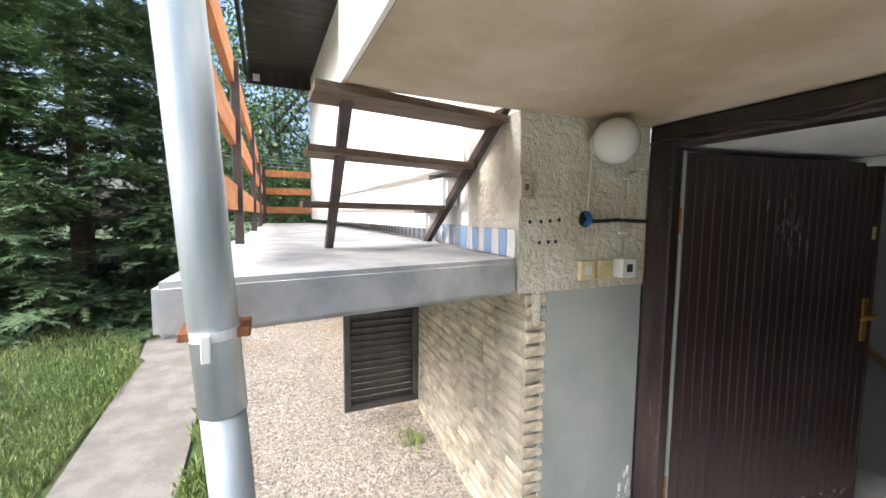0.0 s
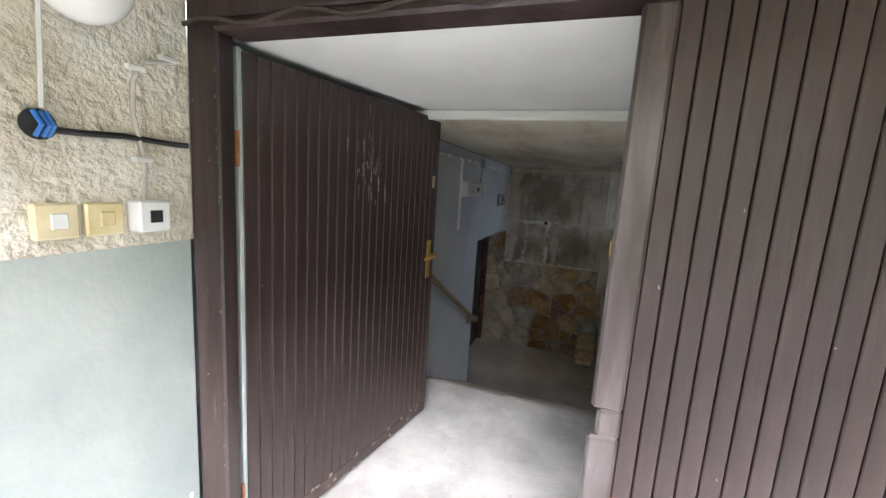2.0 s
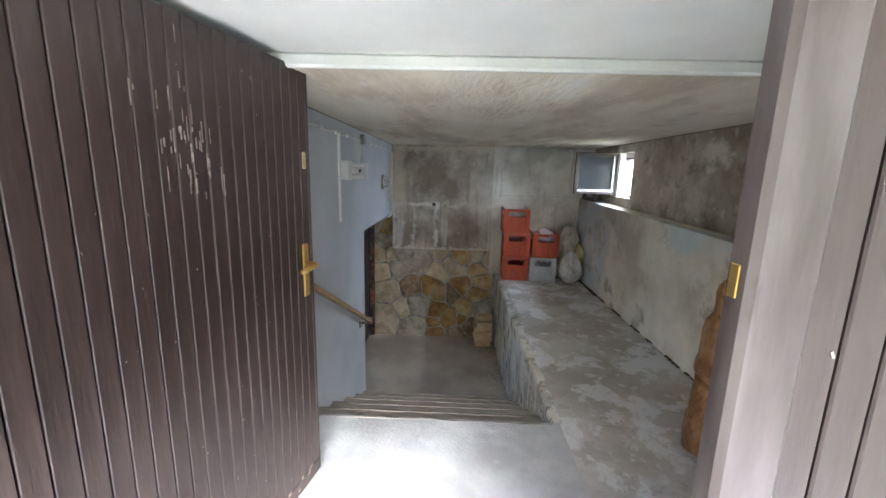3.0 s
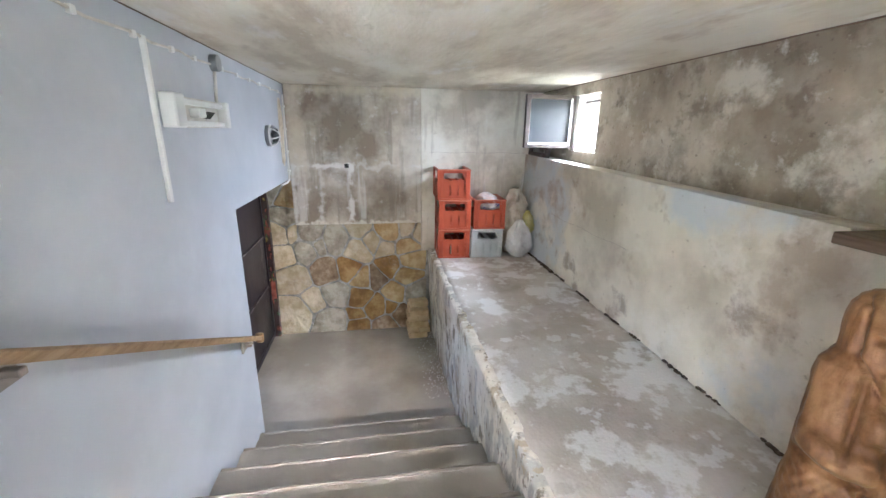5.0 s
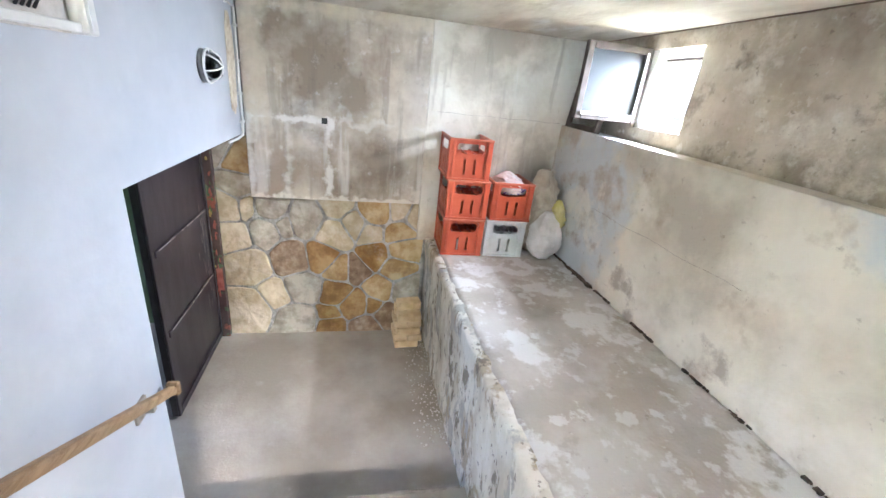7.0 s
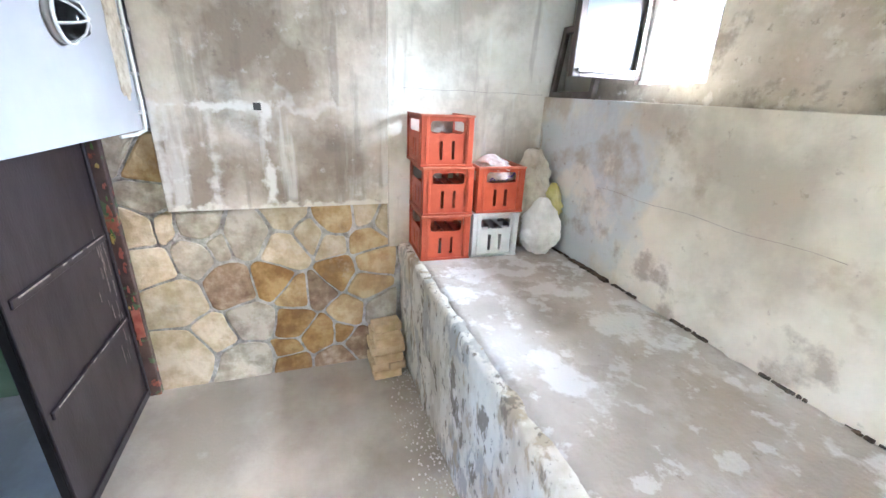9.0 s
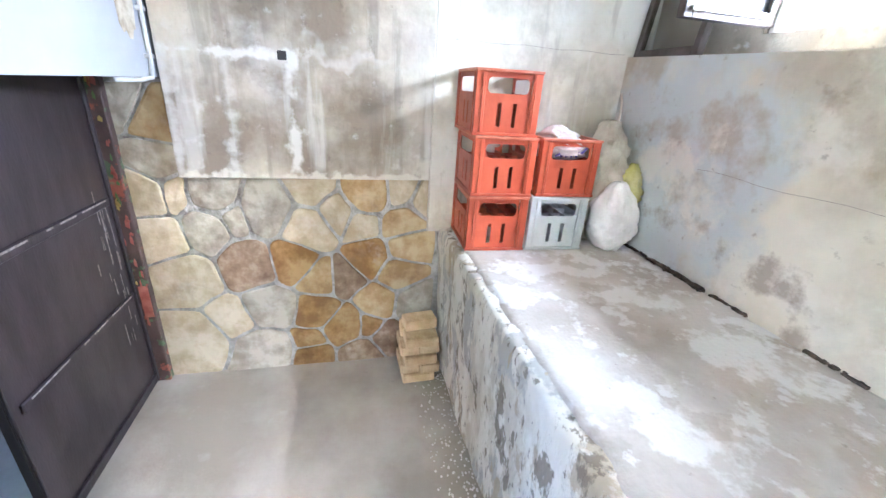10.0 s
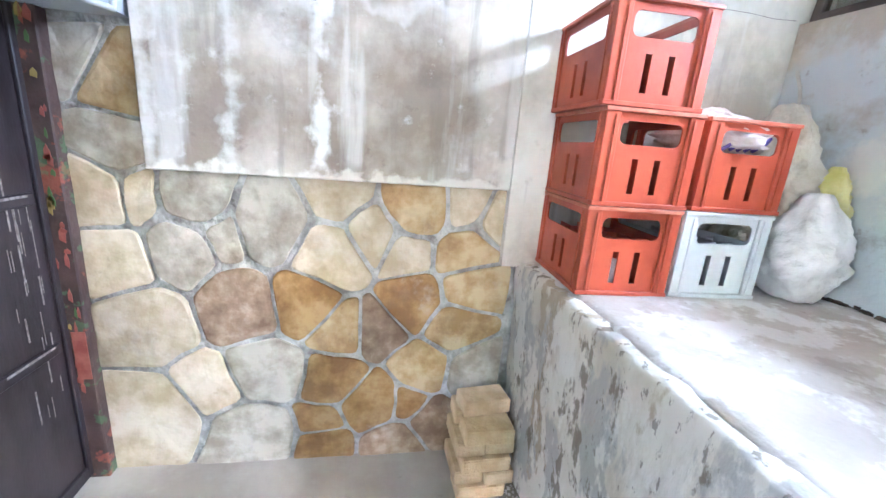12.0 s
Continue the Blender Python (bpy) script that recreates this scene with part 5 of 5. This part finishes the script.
for k in range(4):
    y = 2.19 + 1.6 * k
    x = -0.11 + 0.022 * (y - 2.19)
    part("post", boxes((x - 0.02, x + 0.02, y - 0.02, y + 0.02, 1.214, 2.08), bevel=0.003), M["dark_steel"], rl)
for z in (1.38, 1.69, 1.98):
    part("board", prism(bmesh.new(), [(-0.165, 1.1), (-0.135, 1.1), (0.0, 7.2), (-0.03, 7.2)], z, z + 0.12), M["orange_wood"], rl)
    part("board", boxes((0.03, 1.3, 7.2, 7.225, z, z + 0.11), bevel=0.003), M["orange_wood"], rl)
part("post", boxes((0.0, 0.04, 7.16, 7.2, 1.214, 2.08), bevel=0.003), M["dark_steel"], rl)
st = thing("stair", "dark steel stair with wooden treads up from the balcony", "stair")
for (x0, y0), (x1, y1), z1 in (((0.26, 1.82), (0.23, 1.17), 1.74), ((0.85, 2.12), (0.79, 1.24), 1.74)):
    bm = bmesh.new()
    w = 0.03
    vs = []
    for x, y, z in ((x0, y0, 1.214), (x1, y1, z1)):
        for dx in (-w / 2, w / 2):
            for dy in (-0.03, 0.03):
                vs.append(bm.verts.new((x + dx, y + dy, z)))
    for q in ((0, 1, 3, 2), (4, 6, 7, 5), (0, 4, 5, 1), (2, 3, 7, 6), (0, 2, 6, 4), (1, 5, 7, 3)):
        bm.faces.new([vs[i] for i in q])
    part("stringer", bm, M["dark_steel"], st)
for yl, yr, z in ((1.19, 1.3, 1.68), (1.39, 1.55, 1.545), (1.6, 1.83, 1.375)):
    part("tread", prism(bmesh.new(), [(0.13, yl - 0.08), (0.8, yr - 0.08), (0.8, yr + 0.08), (0.13, yl + 0.08)], z + 0.013, z + 0.035), M["old_wood"], st)
for ya, z0, z1 in ((1.5, 1.58, 1.72), (1.76, 1.41, 1.545), (2.05, 1.29, 1.375), (1.52, 1.72, 4.9), (2.0, 1.545, 1.58), (2.3, 1.375, 1.41)):
    bm = prism(bmesh.new(), [(side(ya) - 0.06, ya), (side(ya) + 0.02, ya), (0.9, 7.3), (0.76, 7.3)], z0, z1)
    bmesh.ops.bevel(bm, geom=[e for e in bm.edges if all(abs(v.co.y - ya) < 1e-4 for v in e.verts)], offset=0.018, segments=2, affect="EDGES")
    setting("wall_block", bm, M["white_paint"], "white rendered step of the house wall", "wall")
dp = thing("downpipe", "galvanised round downpipe fixed to the slab edge", "downpipe")
pb = bmesh.new()
tube(pb, [(-0.19 + 0.16 * (2.6 - z) / 2.6, 0.925, z) for z in (2.6, 2.2, 1.8, 1.4, 0.95)], 0.047, 24)
smooth(part("pipe", pb, M["zinc"], dp))
pb = bmesh.new()
tube(pb, [(-0.19 + 0.16 * (2.6 - z) / 2.6, 0.925, z) for z in (0.96, 0.5, 0.0)], 0.044, 24)
smooth(part("lower_pipe", pb, M["zinc"], dp))
pb = bmesh.new()
tube(pb, [(-0.19 + 0.16 * (2.6 - z) / 2.6, 0.925, z) for z in (1.128, 1.108)], 0.049, 24)
part("strap", pb, M["white_plastic"], dp, "white plastic strap")
part("strap_end", boxes((-0.118, -0.1, 0.868, 0.878, 1.07, 1.125), bevel=0.002), M["white_plastic"], dp, "white strap end")
for x in (-0.147, -0.045):
    part("clamp", boxes((x - 0.014, x + 0.014, 0.9, 0.999, 1.108, 1.128), bevel=0.003), M["rust"], dp, "rusty steel clamp")
shu = thing("louvre_shutter", "dark grey louvred shutter standing open", "shutter", pose(0.44, 2.5, 0.1))
for x0 in (0.0, 0.46):
    part("stile", boxes((x0, x0 + 0.04, -0.02, 0.02, 0.0, 0.98), bevel=0.003), M["shutter_paint"], shu)
for z0 in (0.0, 0.94):
    part("rail", boxes((0.04, 0.46, -0.02, 0.02, z0, z0 + 0.04), bevel=0.003), M["shutter_paint"], shu)
slat = mesh_of("slat", boxes((0.04, 0.46, -0.026, 0.024, -0.003, 0.003)), M["shutter_paint"])
for k in range(20):
    o = new("slat", slat)
    o.parent = shu
    o.matrix_basis = pose(0, 0, 0.06 + k * 0.0455, -70, 0, 0)

# ---- eaves ----
ev = thing("eaves", "dark brown slatted wooden eaves", "eaves")
tagged(ev, kind="structure")
for k in range(24):
    y = 3.0 + k * 0.17
    part("slat", boxes((-0.15, 1.5, y, y + 0.16, 3.6, 3.62), bevel=0.003), M["brown_wood"], ev)
part("fascia", boxes((-0.2, 1.5, 7.08, 7.12, 3.4, 3.75)), M["brown_wood"], ev)
part("fascia", boxes((-0.22, -0.18, 2.9, 7.12, 3.52, 3.75)), M["brown_wood"], ev)
part("lamp_box", boxes((-0.1, 0.0, 7.0, 7.08, 3.44, 3.53), bevel=0.004), M["white_plastic"], ev, "small white box")

# ---- ground cover ----
setting("path", prism(bmesh.new(), [(-0.95, 0.5), (-0.4, 0.5), (-0.42, 2.2), (-0.47, 3.6), (-0.85, 5.4), (-1.3, 8.0), (-1.8, 8.0), (-1.3, 6.0), (-1.09, 4.4), (-0.99, 2.4)], -0.1, -0.004), M["path"], "cracked concrete garden path", "path")
# Slab out of view, added to bounce light up under the porch ceiling.
setting("bounce_slab", boxes((-4.5, -0.104, -4.0, 0.49, -0.1, -0.006)), M["path"], "unseen concrete slab added to bounce light into the porch", "path")
setting("gravel_bed", prism(bmesh.new(), [(-0.3, 1.16), (1.0, 1.16), (1.4, 8.5), (-0.75, 8.5), (-0.35, 3.4), (-0.2, 2.0)], -0.1, -0.008), M["gravel"], "bed of pale gravel beside the house", "gravel")
rg = np.random.RandomState(2)


def scatter_chips(name, label, count, x_of, y_range, size, material, z=-0.008):
    vs, fs = [], []
    for k in range(count):
        t = rg.rand()
        y = y_range[0] + (y_range[1] - y_range[0]) * t ** 1.7
        a, b = x_of(y)
        x = a + (b - a) * rg.rand()
        s = size * (0.5 + rg.rand())
        n0 = len(vs)
        ang = rg.rand() * 6.28
        for q in range(4):
            aa = ang + q * 1.571 + rg.rand() * 0.5
            vs.append((x + s * math.cos(aa), y + s * 0.8 * math.sin(aa), z + s * 0.1 * rg.rand()))
        vs.append((x + s * 0.2 * rg.randn(), y + s * 0.2 * rg.randn(), z + s * (0.5 + 0.5 * rg.rand())))
        fs += [(n0 + q, n0 + (q + 1) % 4, n0 + 4) for q in range(4)]
    me = bpy.data.meshes.new(name)
    me.from_pydata(vs, [], fs)
    me.materials.append(material)
    return tagged(new(name, me), label, "gravel", kind="stuff")


scatter_chips("gravel", "loose pale gravel stones", 26000, lambda y: (-0.3 - 0.06 * max(0, y - 3), min(side(y) + 0.06, 1.2)), (1.2, 7.5), 0.0085, M["pebbles"])
scatter_chips("plaster_crumbs", "white plaster crumbs at the foot of the ledge", 260, lambda y: (4.9, 6.1), (-0.27, -0.08), 0.007, M["chips"], FLOOR)


def blades(name, label, count, spot, height, width, material):
    vs, fs = [], []
    for k in range(count):
        x, y = spot()
        a, h = rg.rand() * 6.28, height * (0.4 + 0.9 * rg.rand())
        dx, dy = math.cos(a) * width, math.sin(a) * width
        lx, ly = h * 0.7 * rg.randn() * 0.6, h * 0.7 * rg.randn() * 0.6
        n0 = len(vs)
        vs += [(x - dx, y - dy, -0.02), (x + dx, y + dy, -0.02), (x + lx * 0.4 + dx * 0.7, y + ly * 0.4 + dy * 0.7, h * 0.6), (x + lx, y + ly, h)]
        fs += [(n0, n0 + 1, n0 + 2), (n0, n0 + 2, n0 + 3)]
    me = bpy.data.meshes.new(name)
    me.from_pydata(vs, [], fs)
    me.materials.append(material)
    return tagged(new(name, me), label, "grass", kind="stuff")


def lawn_spot():
    y = 1.6 + 9 * rg.rand() ** 1.4
    return (-1.05 if y < 4.4 else -1.1 - (y - 4.4) * 0.2) - 6.5 * rg.rand() ** 1.5, y


def verge_spot():
    while True:
        y = 1.3 + 4.0 * rg.rand()
        x = -0.42 + 0.02 * rg.randn() + (0.24 if y < 2.4 else 0.12) * rg.rand()
        if noise.noise(Vector((x * 3, y * 2.2, 4))) > -0.25:
            return x, y


blades("lawn_grass", "short green and straw-coloured lawn grass", 60000, lawn_spot, 0.032, 0.006, M["grass_blade"])
blades("verge_grass", "tufts of grass along the path edge", 3500, verge_spot, 0.06, 0.005, M["grass_blade"])
blades("weed_tuft", "small green weed growing in the gravel", 60, lambda: (0.78 + 0.04 * rg.randn(), 2.2 + 0.05 * rg.randn()), 0.05, 0.006, M["grass_blade"])


# ---- trees ----
def spruce(x, y, height, radius, seed, label, thick=1.0):
    t = thing("spruce", label, "tree", pose(x, y, 0))
    bm = bmesh.new()
    tube(bm, [(0, 0, -0.1), (0, 0, height * 0.5), (0, 0, height)], 0.16, 10, 0.02)
    part("trunk", bm, M["bark"], t)
    r = np.random.RandomState(seed)
    vs, fs = [], []

    def needle_twig(p, d, length, w):
        side_v = d.cross(Vector((0, 0, 1))).normalized()
        up_v = side_v.cross(d)
        for k in range(9):
            f = k / 8
            c = p + d * (length * f)
            for s in (-1, 1):
                e = c + d * (w * 0.9) + side_v * (s * w * (1 - 0.4 * f)) + up_v * (w * 0.25 * r.randn())
                n0 = len(vs)
                o = d * (w * 0.32)
                vs.extend([tuple(c - o), tuple(c + o), tuple(e)])
                fs.append((n0, n0 + 1, n0 + 2))

    levels = int(height / 0.2)
    for i in range(levels):
        z = 0.15 + (height - 0.3) * i / levels
        reach = radius * (1 - z / height) ** 0.8
        for k in range(int((12 + reach * 5) * thick)):
            a = r.rand() * 6.283
            out = Vector((math.cos(a), math.sin(a), -0.12 + 0.25 * r.rand()))
            length = reach * (0.72 + 0.4 * r.rand())
            n = max(3, int(length / 0.16))
            for q in range(n):
                f = (q + 1) / n
                if f < 0.35:
                    continue
                c = Vector((0, 0, z)) + out * (length * f) + Vector((0, 0, -0.22 * length * f * (1 - 0.6 * f)))
                for s in (-1.4, -0.7, 0, 0.7, 1.4):
                    d = Vector((math.cos(a + s * 0.85), math.sin(a + s * 0.85), -0.1 + 0.22 * r.randn())).normalized()
                    needle_twig(c, d, 0.2 + 0.16 * r.rand(), 0.06)
    me = bpy.data.meshes.new("crown")
    me.from_pydata(vs, [], fs)
    me.materials.append(M["leaf_needle"])
    o = new("crown", me)
    o.parent = t
    return t


spruce(-2.5, 7.7, 7.5, 2.5, 5, "tall dark green spruce beside the garden path")
spruce(-5.6, 9.5, 8.5, 2.6, 9, "large dark green spruce behind the lawn", 0.8)


def leafy(x, y, height, crown_r, seed, label, leaves=7000):
    t = thing("tree", label, "tree", pose(x, y, 0))
    r = np.random.RandomState(seed)
    bm = bmesh.new()
    tube(bm, [(0, 0, -0.1), (0.1, 0, height * 0.3), (0.0, 0.1, height * 0.75)], 0.16, 8, 0.05)
    for k in range(7):
        a = r.rand() * 6.28
        z = height * (0.3 + 0.06 * k)
        tube(bm, [(0.05, 0, z), (math.cos(a) * crown_r * 0.4, math.sin(a) * crown_r * 0.4, z + height * 0.12), (math.cos(a) * crown_r * 0.8, math.sin(a) * crown_r * 0.8, z + height * 0.2)], 0.06, 6, 0.015)
    part("trunk", bm, M["bark"], t)
    vs, fs = [], []
    clumps = [Vector((r.randn() * crown_r * 0.45, r.randn() * crown_r * 0.45, height * (0.22 + 0.75 * r.rand()))) for k in range(60)]
    for k in range(leaves):
        c = clumps[k % 60] + Vector(r.randn(3)) * crown_r * 0.17
        u, v = Vector(r.randn(3)).normalized(), Vector(r.randn(3)).normalized()
        s = 0.06 + 0.05 * r.rand()
        n0 = len(vs)
        vs.extend([tuple(c - u * s), tuple(c + v * s * 0.5), tuple(c + u * s), tuple(c - v * s * 0.5)])
        fs.append((n0, n0 + 1, n0 + 2, n0 + 3))
    me = bpy.data.meshes.new("crown")
    me.from_pydata(vs, [], fs)
    me.materials.append(M["leaf_tree"])
    o = new("crown", me)
    o.parent = t
    return t


leafy(0.4, 13.5, 7.0, 2.4, 3, "broad-leaved green tree beyond the balcony", 11000)
leafy(-2.2, 17.0, 8.0, 3.0, 4, "tall broad-leaved tree behind the garden", 9000)
leafy(2.0, 16.0, 3.6, 3.0, 6, "low green bushy tree beyond the balcony end", 9000)
# Trees out of view, added only to block low sky light from the doorway.
for x, y, h, sd_t in ((-9.0, -9.0, 6.5, 21), (-8.6, -5.6, 7.2, 22), (-9.2, -2.4, 6.4, 23), (-8.8, 0.8, 7.0, 24), (-9.4, 3.8, 6.6, 25), (-7.0, -12.5, 7.0, 26), (-3.5, -14.0, 7.0, 27)):
    leafy(x, y, 0.86 * h, 2.5, sd_t, "unseen broad-leaved tree added to block low sky light", 7000)
leafy(-9.0, 16.0, 9.0, 3.6, 7, "broad-leaved tree at the far side of the lawn", 9000)
wr = thing("overhead_wires", "thin overhead wires beyond the balcony", "wire")
for k in range(4):
    bm = bmesh.new()
    tube(bm, [(-6, 11, 2.75 + 0.09 * k), (2, 10.5, 2.45 + 0.08 * k), (6, 10, 2.6 + 0.08 * k)], 0.006, 5)
    part("wire", bm, M["grey_metal"], wr)

# ---- pieces of the walls ----
SEEDS = [(1.18, 0.53), (1.3, 0.6), (1.21, 0.37), (1.29, 0.17), (1.15, 0.17), (1.25, -0.06), (1.18, -0.3), (1.2, -0.69), (0.97, 0.18), (1.04, -0.01), (0.89, 0.06), (0.72, 0.1), (0.84, -0.23), (0.6, -0.21),
         (0.76, -0.5), (0.97, -0.56), (0.81, -0.81), (0.47, 0.21), (0.5, -0.01), (0.35, 0.08), (0.18, 0.19), (0.21, 0.01), (-0.01, 0.2), (-0.14, 0.15), (-0.02, 0.02), (0.17, -0.2), (-0.05, -0.14),
         (0.46, -0.33), (0.31, -0.33), (-0.01, -0.32), (0.11, -0.51), (-0.11, -0.53), (0.48, -0.57), (0.34, -0.68), (0.18, -0.68), (0.53, -0.75), (0.52, -0.87), (0.23, -0.9), (0.05, -0.78)]
# p pale, g grey, o ochre, d deep ochre, b brown; 1 to 5 grow with the stone's size
KINDS = "o2g1g2p3p1p4p5p6g3g3g1g4b4d3g4p2g4p2p4p3o4p2p2p1o3d3o3o2b2o3o3g3d3d4d1d1d1b3b2"
seeds = [Vector((a, b)) for a, b in SEEDS]
kinds = [(KINDS[2 * k], 0.0035 * int(KINDS[2 * k + 1])) for k in range(len(seeds))]
STONE = {"p": "stone_pale", "g": "stone_grey", "o": "stone_ochre", "d": "stone_deep", "b": "stone_brown"}
rv = random.Random(11)
for s, (kind_s, size_s) in zip(seeds, kinds):
    poly = [Vector(p) for p in ((-0.24, FLOOR - 0.02), (1.36, FLOOR - 0.02), (1.36, 0.72), (-0.24, 0.72))]
    if s.x < 1.1:
        poly = [Vector((p.x, min(p.y, 0.31))) for p in poly]
    for o, (_, size_o) in zip(seeds, kinds):
        if o is s:
            continue
        nrm = o - s
        reach = (nrm.length_squared + size_s - size_o) / (2 * nrm.length)
        nrm.normalize()
        mid = s + nrm * reach
        cut = []
        for a, b in zip(poly, poly[1:] + poly[:1]):
            da, db = (a - mid).dot(nrm), (b - mid).dot(nrm)
            if da <= 0:
                cut.append(a)
            if (da < 0) != (db < 0) and abs(da - db) > 1e-9:
                cut.append(a + (b - a) * (da / (da - db)))
        poly = cut
        if len(poly) < 3:
            break
    if len(poly) < 3:
        continue
    cen = sum(poly, Vector((0, 0))) / len(poly)
    gap = rv.uniform(0.006, 0.012)
    # pull every side in by half a joint, then round the corners
    inner = []
    for k, p in enumerate(poly):
        d = p - cen
        inner.append(cen + d * max(0.35, 1 - gap * 1.35 / max(d.length, 0.03)))
    fine = []
    for k, p in enumerate(inner):
        a, b = inner[k - 1], inner[(k + 1) % len(inner)]
        ca, cb = p + (a - p) * min(0.36, 0.026 / max((a - p).length, 1e-6)), p + (b - p) * min(0.36, 0.026 / max((b - p).length, 1e-6))
        fine += [ca, (ca + cb) / 4 + p / 2, cb]
        if (b - p).length > 0.12:
            fine.append((p + b) / 2)
    ring = []
    for p in fine:
        j = noise.noise_vector(Vector((p.x * 8, p.y * 8, 2.0))) * 0.016 + noise.noise_vector(Vector((p.x * 24, p.y * 24, 5.0))) * 0.006
        ring.append(p + Vector((j.x, j.y)))
    bm = bmesh.new()
    depth = rv.uniform(0.006, 0.013)
    n = len(ring)
    layers = []
    for shrink, out in ((1.0, -0.004), (0.985, 0.7), (0.93, 1.0), (0.6, 1.12)):
        layers.append([bm.verts.new((6.222 - (depth * out if out > 0 else out) - (0.007 * noise.noise(Vector((p.x * 11, p.y * 11, 1))) if out >= 1 else 0), cen.x + (p.x - cen.x) * shrink, cen.y + (p.y - cen.y) * shrink)) for p in ring])
    for u, v in zip(layers, layers[1:]):
        for k in range(n):
            bm.faces.new((u[k], u[(k + 1) % n], v[(k + 1) % n], v[k]))
    c = bm.verts.new((6.222 - depth * 1.1, cen.x, cen.y))
    for k in range(n):
        bm.faces.new((layers[-1][k], layers[-1][(k + 1) % n], c))
    part("stone", bm, M[STONE[kind_s]], wall_stone)

split_wall = thing("split_stone_wall", "thin courses of split beige stone below the balcony", "wall")
tagged(split_wall, kind="structure")
rb3 = random.Random(3)
courses = 23
for c in range(courses):
    z0 = -0.02 + c * 1.11 / courses
    y = 1.147
    k = 0
    while y < 3.6:
        ln = rb3.uniform(0.14, 0.34)
        dep = rb3.uniform(0.0, 0.016)
        base = side(y) + 0.055
        bm = bmesh.new()
        h = 1.11 / courses
        vs = box(bm, -0.006 - 0.7 * dep, 0.08, 0.003, ln - 0.003, 0.004, h - 0.003 - rb3.uniform(0, 0.005))
        for q in vs:
            q.co += Vector((rb3.uniform(-0.006, 0.006), rb3.uniform(-0.003, 0.003), rb3.uniform(-0.004, 0.004)))
        bmesh.ops.bevel(bm, geom=bm.edges[:], offset=0.006, segments=1, affect="EDGES")
        o = part("stone", bm, M["split_stone"], split_wall)
        o.matrix_basis = pose(base, y, z0, 0, 0, -math.degrees(math.atan(WALL_SKEW)))
        y += ln
        k += 1
